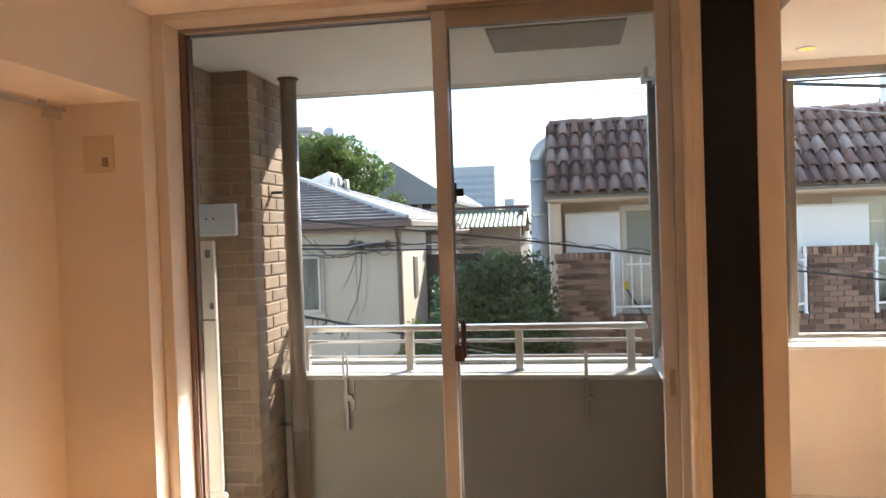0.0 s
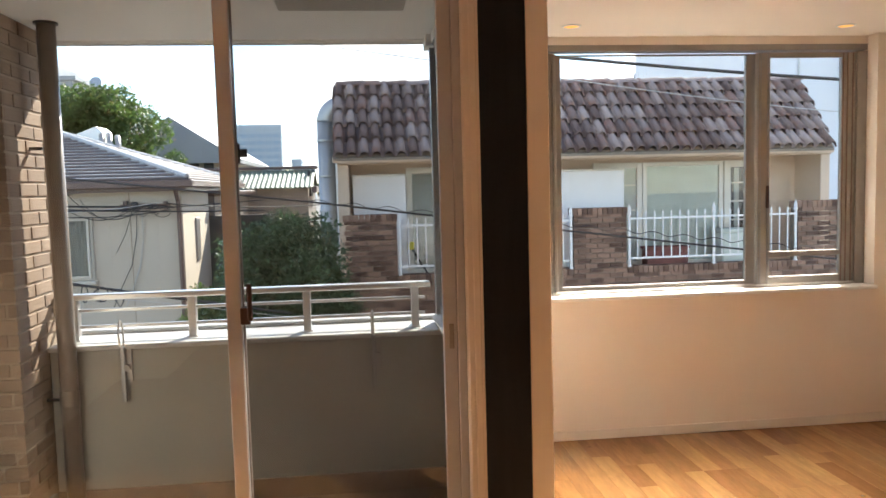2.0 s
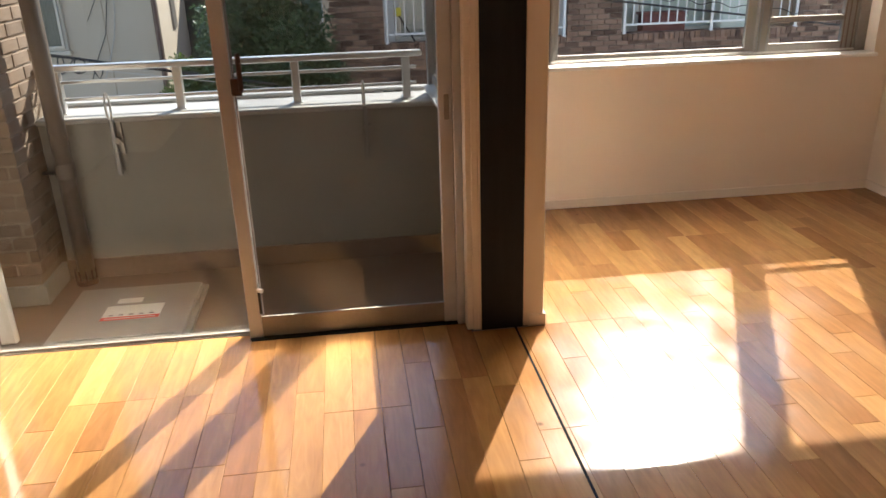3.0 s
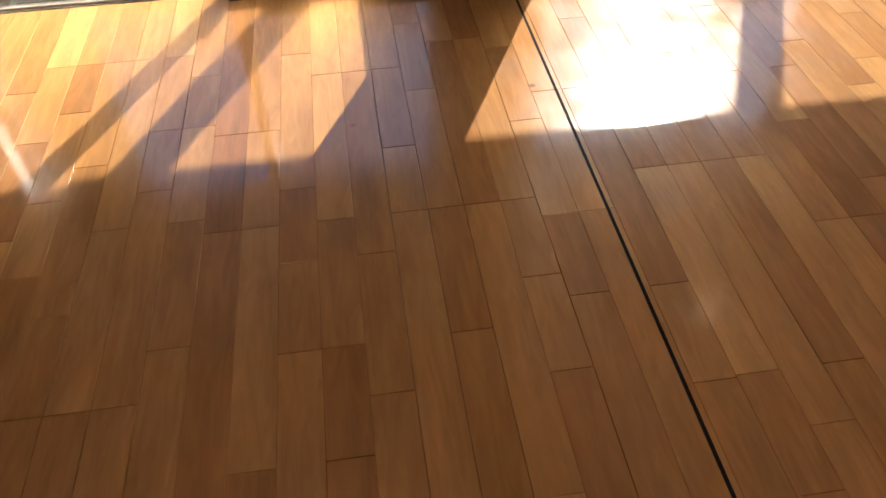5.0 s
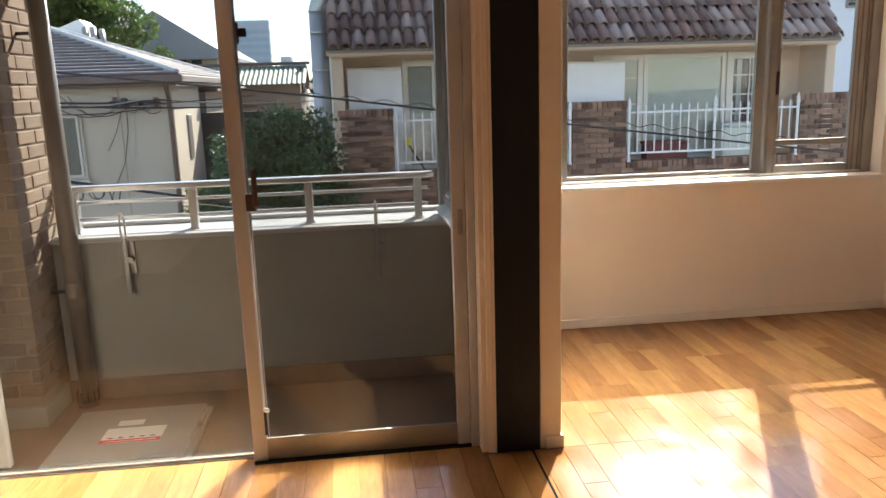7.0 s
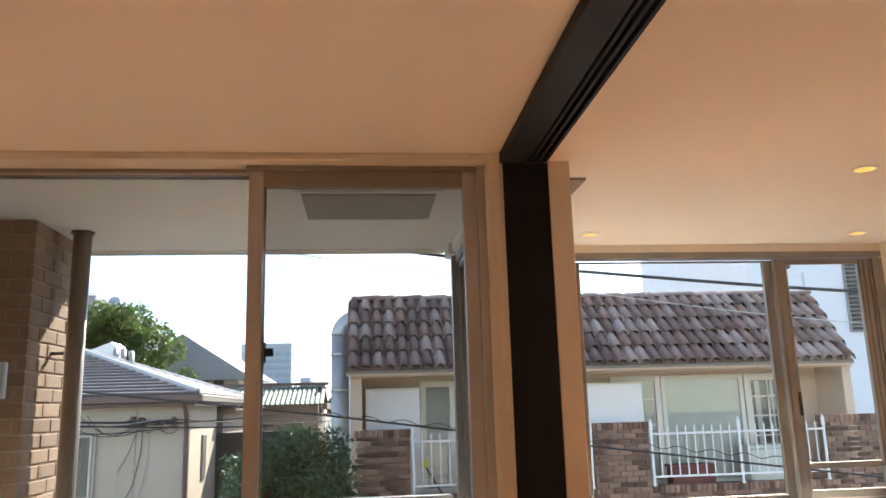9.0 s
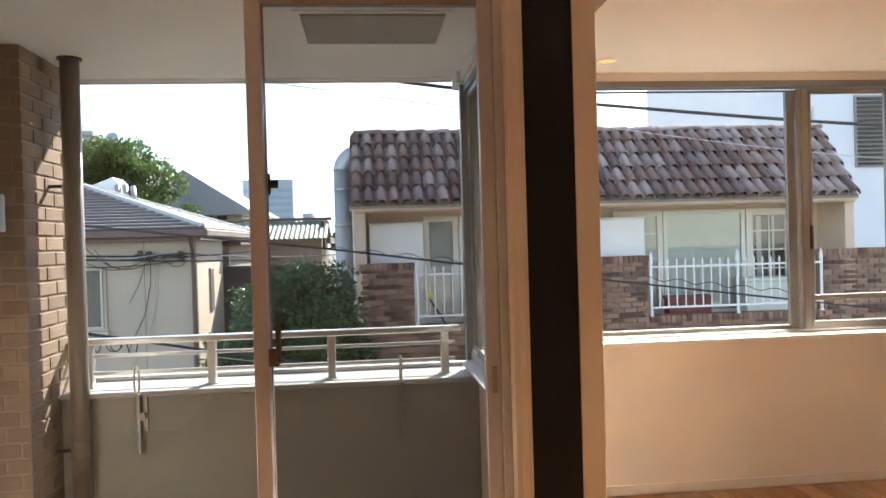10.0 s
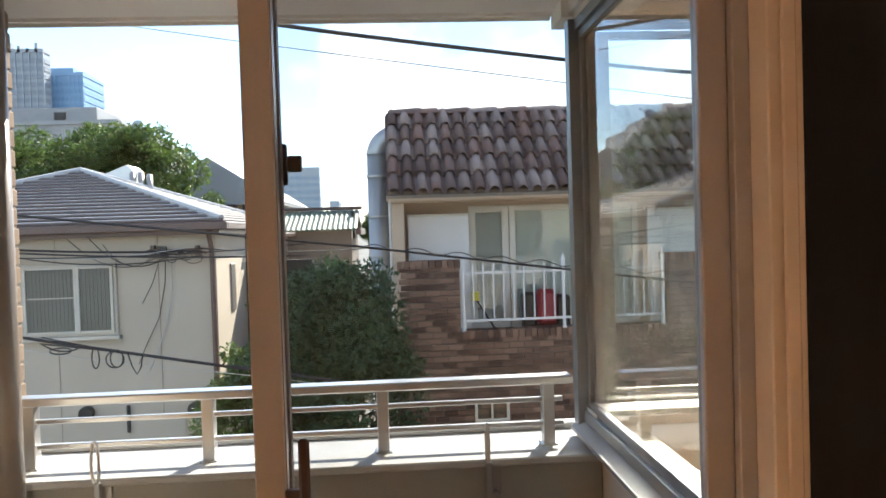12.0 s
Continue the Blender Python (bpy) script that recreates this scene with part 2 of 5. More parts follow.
CREAMF = surface("cream_window_paint", (0.72, 0.68, 0.58), (0.78, 0.74, 0.64), 0.5, 5, 80, 0.05)
BEIGEF = surface("beige_window_paint", (0.50, 0.455, 0.38), (0.57, 0.52, 0.44), 0.5, 5, 80, 0.05)
CURTAIN = surface("pale_curtain", (0.48, 0.50, 0.46), (0.60, 0.62, 0.57), 0.9, 3, 40, 0.2, stretch=(10, 10, 0.4))
BLIND = surface("pale_green_blind", (0.58, 0.63, 0.57), (0.66, 0.71, 0.65), 0.7, 3, 40, 0.1)
# Near-black colour that stands in for unlit depth behind windows and in the porch.
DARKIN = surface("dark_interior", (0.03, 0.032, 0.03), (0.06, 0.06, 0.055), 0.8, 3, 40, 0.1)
CABLE = surface("black_cable", (0.012, 0.012, 0.013), (0.03, 0.03, 0.03), 0.5, 10, 80, 0.1)
CABLEW = surface("grey_cable", (0.40, 0.40, 0.38), (0.50, 0.50, 0.48), 0.5, 10, 80, 0.1)
LEAF = surface("dark_green_leaf", (0.024, 0.060, 0.030), (0.075, 0.150, 0.060), 0.45, 1.2, 12, 0.1, rand=0.65, rvar=0.1)
LEAF2 = surface("fresh_green_leaf", (0.032, 0.07, 0.016), (0.115, 0.17, 0.042), 0.5, 1.2, 12, 0.1, rand=0.65, rvar=0.1)
leafy(LEAF, 0.3)
leafy(LEAF2, 0.5)
BARK = surface("bark", (0.07, 0.05, 0.035), (0.14, 0.10, 0.07), 0.9, 6, 40, 0.6, dist=0.01)
ASPHALT = surface("asphalt", (0.045, 0.045, 0.045), (0.065, 0.063, 0.06), 0.9, 1.5, 60, 0.5)
EARTH = surface("city_ground", (0.22, 0.21, 0.19), (0.31, 0.30, 0.275), 0.95, 0.3, 8, 0.3)
GREYROOF = surface("grey_sheet_roof", (0.21, 0.215, 0.22), (0.28, 0.285, 0.29), 0.5, 1, 20, 0.2)
GREENROOF = surface("weathered_green_corrugated", (0.11, 0.15, 0.10), (0.25, 0.30, 0.23), 0.55, 2.5, 25, 0.3)
# The hazy_ colours have the haze of distance mixed into the paint.
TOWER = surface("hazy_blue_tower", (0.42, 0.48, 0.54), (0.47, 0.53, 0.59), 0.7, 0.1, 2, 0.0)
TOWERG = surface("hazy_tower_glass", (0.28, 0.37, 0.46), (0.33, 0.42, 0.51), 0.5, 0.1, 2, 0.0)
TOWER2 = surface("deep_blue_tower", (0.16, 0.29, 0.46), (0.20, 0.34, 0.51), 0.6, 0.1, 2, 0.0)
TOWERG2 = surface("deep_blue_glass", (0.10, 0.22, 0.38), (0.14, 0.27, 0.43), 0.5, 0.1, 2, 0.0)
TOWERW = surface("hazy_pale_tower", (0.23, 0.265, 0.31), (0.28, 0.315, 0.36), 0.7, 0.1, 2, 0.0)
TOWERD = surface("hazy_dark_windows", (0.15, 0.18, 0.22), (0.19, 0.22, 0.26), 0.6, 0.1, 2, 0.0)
WHITEW = surface("white_render", (0.66, 0.68, 0.71), (0.72, 0.74, 0.77), 0.8, 1, 30, 0.2)
REDPL = surface("red_plastic", (0.27, 0.018, 0.035), (0.34, 0.03, 0.05), 0.4, 8, 80, 0.03)
MAROON = surface("maroon_planter", (0.13, 0.035, 0.03), (0.20, 0.06, 0.05), 0.6, 6, 60, 0.1)
YELLOW = surface("yellow_plastic", (0.72, 0.62, 0.05), (0.78, 0.68, 0.10), 0.5, 8, 80, 0.03)
PLATE = surface("yellowed_switch_plate", (0.70, 0.58, 0.42), (0.75, 0.63, 0.47), 0.45, 6, 90, 0.03)
RUBBER = surface("dark_track", (0.008, 0.008, 0.008), (0.016, 0.015, 0.014), 0.85, 8, 90, 0.2, spec=0.08)
GLOW = lamp_glow("warm_lamp", (1.0, 0.50, 0.11), 0.30)
DARKCURT = surface("dim_curtain", (0.12, 0.125, 0.105), (0.22, 0.225, 0.19), 0.9, 3, 40, 0.2, stretch=(10, 10, 0.4))


# ---- building helpers ----
def thing(name, at, label="", category="", group="", kind=""):
    ob = new(name)
    ob.empty_display_size = 0.1
    ob.location = at
    return tagged(ob, label, category, group, kind)


def mesh_of(name, bm, material, smooth=False):
    me = bpy.data.meshes.new(name)
    bm.normal_update()
    if smooth:
        for f in bm.faces:
            f.smooth = True
    bm.to_mesh(me)
    bm.free()
    me.materials.append(material)
    return me


def hang(ob, parent):
    """Makes ob, built in world places, a child of parent."""
    ob.parent = parent
    at = Vector(parent.location)
    if parent.parent:
        at = Vector((0, 0, 0))
    ob.matrix_parent_inverse = Matrix.Translation(-at)
    return ob


def part(name, bm, material, parent, label="", smooth=False):
    ob = new(name, mesh_of(name, bm, material, smooth))
    if label:
        tagged(ob, label)
    return hang(ob, parent)


def setting(name, bm, material, label="", smooth=False):
    return tagged(new(name, mesh_of(name, bm, material, smooth)), label, "", "", "structure")


def boxes(*pairs, bev=0.0):
    bm = bmesh.new()
    for a, b in pairs:
        c = bmesh.ops.create_cube(bm, size=1)["verts"]
        for v in c:
            v.co = Vector([(a[i] if v.co[i] < 0 else b[i]) for i in range(3)])
    if bev:
        bmesh.ops.bevel(bm, geom=list(bm.edges), offset=bev, segments=1, affect="EDGES", clamp_overlap=True)
    return bm


def rod(bm, a, b, r, seg=10, r2=None):
    """A capped round bar from a to b."""
    a, b = Vector(a), Vector(b)
    d = b - a
    m = Matrix.Translation((a + b) / 2) @ d.to_track_quat("Z", "Y").to_matrix().to_4x4()
    bmesh.ops.create_cone(bm, cap_ends=True, segments=seg, radius1=r, radius2=r if r2 is None else r2, depth=d.length, matrix=m)
    return bm


def bar(a, b, r, seg=10, r2=None):
    return rod(bmesh.new(), a, b, r, seg, r2)


def tube(points, r, seg=6):
    """A bent round tube through the points."""
    bm = bmesh.new()
    pts = [Vector(p) for p in points]
    rings = []
    for i, p in enumerate(pts):
        d = (pts[min(i + 1, len(pts) - 1)] - pts[max(i - 1, 0)]).normalized()
        s = d.cross(Vector((0.13, 0.21, 0.97))).normalized()
        u = s.cross(d)
        rings.append([bm.verts.new(p + (s * math.cos(k * math.tau / seg) + u * math.sin(k * math.tau / seg)) * r) for k in range(seg)])
    for a, b in zip(rings, rings[1:]):
        for k in range(seg):
            bm.faces.new((a[k], a[(k + 1) % seg], b[(k + 1) % seg], b[k]))
    bm.faces.new(rings[0][::-1])
    bm.faces.new(rings[-1])
    bmesh.ops.recalc_face_normals(bm, faces=list(bm.faces))
    return bm


def sag(a, b, drop, n=24):
    a, b = Vector(a), Vector(b)
    return [a.lerp(b, i / n) - Vector((0, 0, drop * 4 * (i / n) * (1 - i / n))) for i in range(n + 1)]


def prism(poly, y0, y1):
    """A solid with the outline poly in x and z, from y0 to y1."""
    bm = bmesh.new()
    a = [bm.verts.new((x, y0, z)) for x, z in poly]
    b = [bm.verts.new((x, y1, z)) for x, z in poly]
    bm.faces.new(a)
    bm.faces.new(b[::-1])
    for i in range(len(poly)):
        j = (i + 1) % len(poly)
        bm.faces.new((a[i], b[i], b[j], a[j]))
    bmesh.ops.recalc_face_normals(bm, faces=list(bm.faces))
    return bm


# ---- the rooms ----
H = 2.445
H2 = 2.41
setting("wall_left", boxes(((-1.72, 2.65, 0), (-1.33, 2.97, H)), ((-1.72, -0.6, 2.09), (-1.33, 2.65, H)), ((-1.86, -0.6, 0), (-1.72, 2.97, H)), ((-1.86, -2.6, 0), (-1.33, -0.6, H))), PLASTER, "cream papered wall with a deep niche")
setting("wall_back", boxes(((-1.86, -2.75, 0), (3.75, -2.6, H))), PLASTER, "cream papered back wall")
setting("wall_right", boxes(((3.6, -2.6, 0), (3.75, 4.45, H))), PLASTER, "cream papered side wall")
setting("wall_front", boxes(((0.80, 4.24, -0.3), (3.75, 4.45, 0.845)), ((0.80, 4.335, 2.362), (3.6, 4.45, H)), ((3.495, 4.24, 0.845), (3.6, 4.335, H)), ((3.495, 4.335, 0.845), (3.6, 4.45, 2.362))), PLASTER, "low cream wall under a wide window")
setting("wall_bay", boxes(((0.80, 2.97, -0.3), (1.0, 4.24, 0.775)), ((0.80, 2.97, 2.362), (1.0, 4.335, H))), PLASTER, "side wall of the bay under its window")
setting("wall_end", boxes(((0.772, 2.80, 0), (1.052, 2.97, H)), ((0.963, 2.732, 0), (1.052, 2.80, H)), bev=0.003), PLASTER, "cream end of the dividing wall")
setting("ceiling", boxes(((-1.86, -2.75, H), (3.75, 2.97, 2.65)), ((0.80, 2.97, H), (3.75, 4.45, 2.65)), ((0.963, -2.6, H2), (3.6, 2.732, H)), ((1.053, 2.732, H2), (3.6, 2.97, H)), ((1.001, 2.97, H2), (3.6, 4.24, H)), ((1.001, 4.24, H2), (3.494, 4.335, H))), CEIL, "white papered ceiling")
setting("trim_casing", boxes(((-1.33, 2.745, 2.415), (0.77, 2.97, H)), ((-1.33, 2.745, 0), (-1.28, 2.97, 2.415)), ((0.722, 2.735, 0), (0.772, 2.97, 2.415)), ((0.745, 2.727, 0), (0.772, 2.735, H)), bev=0.003), TRIM, "cream painted casing round the balcony door")
setting("baseboard", boxes(((1.0, 4.228, 0), (3.6, 4.24, 0.055)), ((3.588, -2.6, 0), (3.6, 4.228, 0.055)), ((-1.33, -2.6, 0), (3.588, -2.588, 0.055)), ((1.052, 2.732, 0), (1.062, 2.97, 0.055)), ((0.985, 2.722, 0), (1.062, 2.732, 0.055)), bev=0.002), TRIM, "narrow cream baseboard")
setting("trim_sill", boxes(((0.83, 4.205, 0.846), (3.5, 4.335, 0.868)), bev=0.004), SILLW, "white painted window sill")
setting("subfloor", boxes(((-1.86, -2.75, -0.3), (0.80, 2.97, -0.022)), ((0.80, -2.75, -0.3), (3.75, 4.24, -0.022))), MORTAR2, "slab under the floorboards")

# black partition post with its ceiling rail and floor groove
post = thing("partition_post", (0.868, 2.765, 0), "tall black-stained wooden post at the end of the dividing wall", "post")
part("post_body", boxes(((0.782, 2.724, 0), (0.962, 2.80, 2.40)), bev=0.002), BLACK, post)
part("edge_strip", boxes(((0.772, 2.728, 0), (0.782, 2.745, 2.40))), TRIM, post)
rail = thing("ceiling_rail", (0.868, 0.1, 2.40), "black wooden sliding-door rail with three grooves on the ceiling", "ceiling rail")
part("rail_beam", boxes(((0.773, -2.6, 2.40), (0.868, 2.80, H)), ((0.868, -2.6, 2.425), (0.962, 2.80, H))), BLACK, rail)
for gx in (0.868, 0.890, 0.918, 0.946):
    part("rail_rib", boxes(((gx, -2.6, 2.402), (gx + 0.012, 2.726, 2.425))), BLACK, rail)
groove = thing("floor_track", (0.928, 0.06, 0), "thin dark metal sliding-door track sunk in the floor", "floor track")
part("track_bed", boxes(((0.9262, -2.6, -0.012), (0.9330, 2.726, 0.0008))), RUBBER, groove)
for gx in (0.9247, 0.9330):
    part("track_lip", boxes(((gx, -2.6, -0.004), (gx + 0.0015, 2.726, 0.0012))), RUBBER, groove)


# ceiling downlights, the rear three unseen and added as fill
def downlight(x, y, watts):
    H = H2 if x > 0.963 else 2.445
    t = thing("downlight", (x, y, H), "small recessed warm yellow ceiling downlight, the rear three added as fill", "ceiling lamp", "ceiling downlights")
    bm = bmesh.new()
    ri = []
    for k in range(32):
        a = k * math.tau / 32
        ri.append([bm.verts.new((x + math.cos(a) * r, y + math.sin(a) * r, H - z)) for r, z in ((0.055, 0.0), (0.052, 0.006), (0.042, 0.006), (0.039, -0.002))])
    for k in range(32):
        p, q = ri[k], ri[(k + 1) % 32]
        for j in range(3):
            bm.faces.new((p[j], p[j + 1], q[j + 1], q[j]))
    part("rim", bm, SILLW, t, "white ring", True)
    ld = bpy.data.lights.new("downlight_and_fill_glow", "SPOT")
    ld.spot_size, ld.spot_blend = radians(120), 0.6
    ld.energy, ld.color, ld.shadow_soft_size = watts, (1.0, 0.70, 0.42), 0.035
    lo = new("downlight_and_fill_glow", ld)
    lo.location = (x, y, H - 0.02)
    hang(lo, t)
    part("lamp", bar((x, y, H - 0.004), (x, y, H - 0.001), 0.041, 32), GLOW, t, "glowing yellow lamp")


# The last three are made-up fill lamps behind the viewpoint.
for lx, ly, w in ((1.52, 4.03, 0.4), (3.14, 4.03, 0.4), (2.352, 2.804, 0.3), (1.7, -1.0, 7.0), (2.9, -1.0, 7.0), (-0.3, -1.3, 10.0)):
    downlight(lx, ly, w)

# Thin plate, greyer than the ceiling around it.
cap_ = thing("ceiling_panel", (1.11, 3.55, H2), "thin grey plate on the ceiling beside the bay wall", "ceiling panel")
part("panel", boxes(((1.056, 2.945, H2 - 0.012), (1.182, 4.04, H2)), bev=0.002), MORTAR, cap_)

# curtain rail and plate in the niche
cr = thing("curtain_rail", (-1.66, 2.3, 2.06), "short brown curtain rail with rings in the niche", "curtain rail")
part("rod", boxes(((-1.665, 1.2, 2.062), (-1.650, 2.645, 2.078)), ((-1.662, 2.5, 2.078), (-1.652, 2.53, 2.09)), ((-1.662, 1.4, 2.078), (-1.652, 1.43, 2.09))), BRONZE, cr)
for k in range(6):
    part("ring", tube([(-1.658 + 0.0, 2.52 + k * 0.02 + 0.006 * math.cos(a * math.tau / 10), 2.045 + 0.017 * math.sin(a * math.tau / 10)) for a in range(11)], 0.0022, 5), BRONZE, cr)
sw = thing("wall_plate", (-1.517, 2.645, 1.89), "yellowed blank wall plate with a small switch", "switch plate")
part("plate", boxes(((-1.583, 2.642, 1.817), (-1.451, 2.6505, 1.962)), bev=0.002), PLATE, sw)
part("switch", boxes(((-1.497, 2.632, 1.838), (-1.475, 2.643, 1.875)), bev=0.002), MORTAR, sw)

# ---- balcony door ----
door = thing("door_1", (-0.27, 2.87, 0), "closed bronze aluminium sliding balcony door with two leaves", "balcony door", kind="structure")
fr = part("door_frame", boxes(((0.690, 2.80, 0.0), (0.722, 2.95, 2.415)), bev=0.002), BRONZE, door)
part("head_rail", boxes(((-1.28, 2.866, 2.399), (0.690, 2.888, 2.415)), ((-1.28, 2.926, 2.399), (0.690, 2.94, 2.415)), ((-0.215, 2.812, 2.397), (0.690, 2.866, 2.415)), bev=0.002), STEELGREY, door)
for ty in (2.868, 2.930):
    part("head_track", boxes(((-1.25, ty, 2.392), (-0.215, ty + 0.006, 2.399))), BRONZE, fr)
jb = part("jamb", boxes(((-1.28, 2.866, 0.0), (-1.262, 2.94, 2.399)), ((-1.28, 2.94, 0.0), (-1.272, 2.972, 2.399)), bev=0.002), DARKBRONZE, door, "dark bronze side jamb")
for ry in (2.868, 2.890, 2.912, 2.934):
    part("jamb_rib", boxes(((-1.262, ry, 0.016), (-1.253, ry + 0.005, 2.392))), DARKBRONZE, jb)
th = part("threshold", boxes(((-1.267, 2.861, -0.022), (0.722, 2.885, 0.004)), ((-1.267, 2.885, -0.16), (0.722, 2.955, -0.092)), bev=0.002), STEELGREY, door)
part("inner_sill", boxes(((-0.204, 2.803, -0.022), (0.690, 2.860, 0.003)), bev=0.002), RUBBER, door, "dark bronze sill under the inner leaf")
part("track", boxes(((-1.25, 2.872, 0.004), (0.690, 2.877, 0.013))), STEELGREY, th)


def sash(x0, x1, y0, y1, wl, wr, z0=0.016, z1=2.396, label="", glass=None, metal=None):
    s = part("sash", boxes(((x0, y0, z0), (x0 + wl, y1, z1)), ((x1 - wr, y0, z0), (x1, y1, z1)), bev=0.003), metal or BRONZE, door, label)
    part("top_rail", boxes(((x0 + wl, y0 + 0.003, z1 - 0.066), (x1 - wr, y1 - 0.003, z1))), STEELGREY, s)
    ym = (y0 + y1) / 2
    part("bottom_rail", boxes(((x0 + wl, y0 + 0.010, z0), (x1 - wr, ym + 0.004, z0 + 0.092))), STEELGREY, s)
    g = part("pane", boxes(((x0 + wl - 0.006, ym - 0.0025, z0 + 0.086), (x1 - wr + 0.006, ym + 0.0025, z1 - 0.06))), glass or GLASS2, s)
    g.visible_shadow = False
    return s


inner = sash(-0.204, 0.690, 2.822, 2.860, 0.056, 0.056, 0.0045)
outer = sash(-1.262, -0.147, 2.890, 2.924, 0.012, 0.060, -0.09, 2.462, "closed outer leaf of clear glass", GLASS, DARKBRONZE)
part("edge_strip", boxes(((-0.151, 2.826, 0.03), (-0.1465, 2.858, 2.325))), STEELGREY, inner, "bright metal edge")
cl = part("crescent_lock", boxes(((-0.150, 2.806, 1.035), (-0.112, 2.822, 1.10)), bev=0.003), BROWNP, inner, "dark brown crescent lock")
part("lever", boxes(((-0.122, 2.792, 1.05), (-0.102, 2.806, 1.195)), bev=0.005), BROWNP, door, "upright lock lever")
part("knob", boxes(((-0.158, 2.926, 1.655), (-0.140, 2.94, 1.735)), ((-0.140, 2.928, 1.68), (-0.112, 2.938, 1.712)), bev=0.003), BLACKP, door, "black stopper knob")
fl = part("foot_lock", boxes(((-0.150, 2.808, 0.12), (-0.138, 2.822, 0.235)), bev=0.002), BLACKP, door, "small black foot lock")
part("thumb_turn", bar((-0.146, 2.808, 0.232), (-0.128, 2.794, 0.232), 0.009, 12), SILVER, door, "silver thumb turn")
part("pull", boxes(((0.655, 2.817, 0.90), (0.675, 2.823, 1.0)), bev=0.002), STEELGREY, door, "recessed finger pull")

# ---- wide front window ----
win = thing("window_1", (2.2, 4.38, 0.868), "wide grey aluminium window in three lights over the low wall", "window", kind="structure")
wf = part("window_frame", boxes(((0.83, 4.335, 2.326), (3.495, 4.43, 2.362)), ((0.83, 4.335, 0.846), (3.495, 4.43, 0.874)), ((3.43, 4.335, 0.874), (3.495, 4.43, 2.318)), ((0.83, 4.335, 0.874), (0.87, 4.43, 2.318)), bev=0.002), STEELGREY, win)
for tz in (4.345, 4.385):
    part("track", boxes(((0.87, tz, 0.874), (3.43, tz + 0.005, 0.884))), SILVER, wf)


def light(x0, x1, y0, wl, wr, bottom=0.03, glass=GLASS, top=0.03):
    y1 = y0 + 0.03
    s = part("sash", boxes(((x0, y0, 0.878), (x0 + wl, y1, 2.314)), ((x1 - wr, y0, 0.878), (x1, y1, 2.314)), bev=0.002), STEELGREY, win)
    part("top_rail", boxes(((x0 + wl, y0 + 0.002, 2.314 - top), (x1 - wr, y1 - 0.002, 2.314))), STEELGREY, s)
    part("bottom_rail", boxes(((x0 + wl, y0 + 0.002, 0.878), (x1 - wr, y1 - 0.002, 0.878 + bottom))), STEELGREY, s)
    g = part("pane", boxes(((x0 + wl - 0.004, y0 + 0.0125, 0.878 + bottom - 0.005), (x1 - wr + 0.004, y0 + 0.0175, 2.318 - top))), glass, s)
    g.visible_shadow = False
    return s


light(0.87, 1.434, 4.392, 0.06, 0.03)
light(1.477, 2.80, 4.392, 0.075, 0.07, top=0.008)
rs = light(2.78, 3.43, 4.350, 0.085, 0.095, 0.05)
part("mullion", boxes(((1.435, 4.338, 0.876), (1.475, 4.42, 2.316)), ((1.475, 4.350, 0.876), (1.51, 4.391, 2.316)), bev=0.002), STEELGREY, win)
for ux in (1.448, 1.462, 1.488):
    part("mullion_rib", boxes(((ux, 4.334, 0.878), (ux + 0.004, 4.351, 2.314))), STEELGREY, win)
for ux in (2.784, 2.800, 2.846):
    part("stile_rib", boxes(((ux, 4.345, 0.882), (ux + 0.005, 4.351, 2.31))), ALU, rs)
# Ribs at the right end take a darker metal in place of shadow.
for ux in (3.34, 3.37, 3.405):
    part("stile_rib", boxes(((ux, 4.345, 0.882), (ux + 0.006, 4.351, 2.31))), DARKBRONZE, rs)
part("transom", boxes(((2.865, 4.353, 1.052), (3.335, 4.377, 1.086)), bev=0.002), STEELGREY, rs)
part("latch", boxes(((2.838, 4.336, 1.36), (2.858, 4.350, 1.50)), bev=0.004), BROWNP, win, "brown latch lever")

# ---- side window of the bay ----
win2 = thing("window_2", (0.82, 3.7, 0.85), "aluminium corner window facing the balcony", "window", kind="structure")
part("window_frame", boxes(((0.79, 2.97, 2.318), (0.85, 4.43, 2.362)), ((0.79, 2.97, 0.79), (0.85, 4.43, 0.832)), ((0.79, 2.97, 0.832), (0.85, 3.01, 2.318)), ((0.765, 4.385, 0.77), (0.83, 4.45, 2.362)), bev=0.002), ALU, win2)
s2 = part("sash", boxes(((0.805, 3.01, 0.832), (0.835, 3.05, 2.318)), ((0.805, 4.358, 0.832), (0.835, 4.385, 2.318)), ((0.805, 3.05, 2.285), (0.835, 4.358, 2.318)), ((0.805, 3.05, 0.832), (0.835, 4.358, 0.868)), bev=0.002), ALU, win2)
gl = part("pane", boxes(((0.8175, 3.046, 0.864), (0.8225, 4.362, 2.289))), GLASS3, s2)
gl.visible_shadow = False
part("outer_sill", prism([(0.742, 0.752), (0.80, 0.770), (0.86, 0.770), (0.86, 0.789), (0.80, 0.789), (0.742, 0.766)], 2.975, 4.42), COPING, win2, "sloping pale outer sill")

# ---- balcony ----
setting("balcony_floor", boxes(((-1.75, 2.97, -0.35), (0.80, 4.17, -0.20)), ((-1.385, 4.150, -0.20), (0.80, 4.17, -0.083)), ((0.785, 2.97, -0.20), (0.80, 4.15, -0.083)), ((-1.6, 2.96, -0.20), (0.80, 2.975, -0.03)), bev=0.004), DECK, "grey waterproofed balcony floor with turned-up edge")
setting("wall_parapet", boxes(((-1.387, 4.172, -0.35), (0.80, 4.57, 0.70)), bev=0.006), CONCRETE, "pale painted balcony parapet")
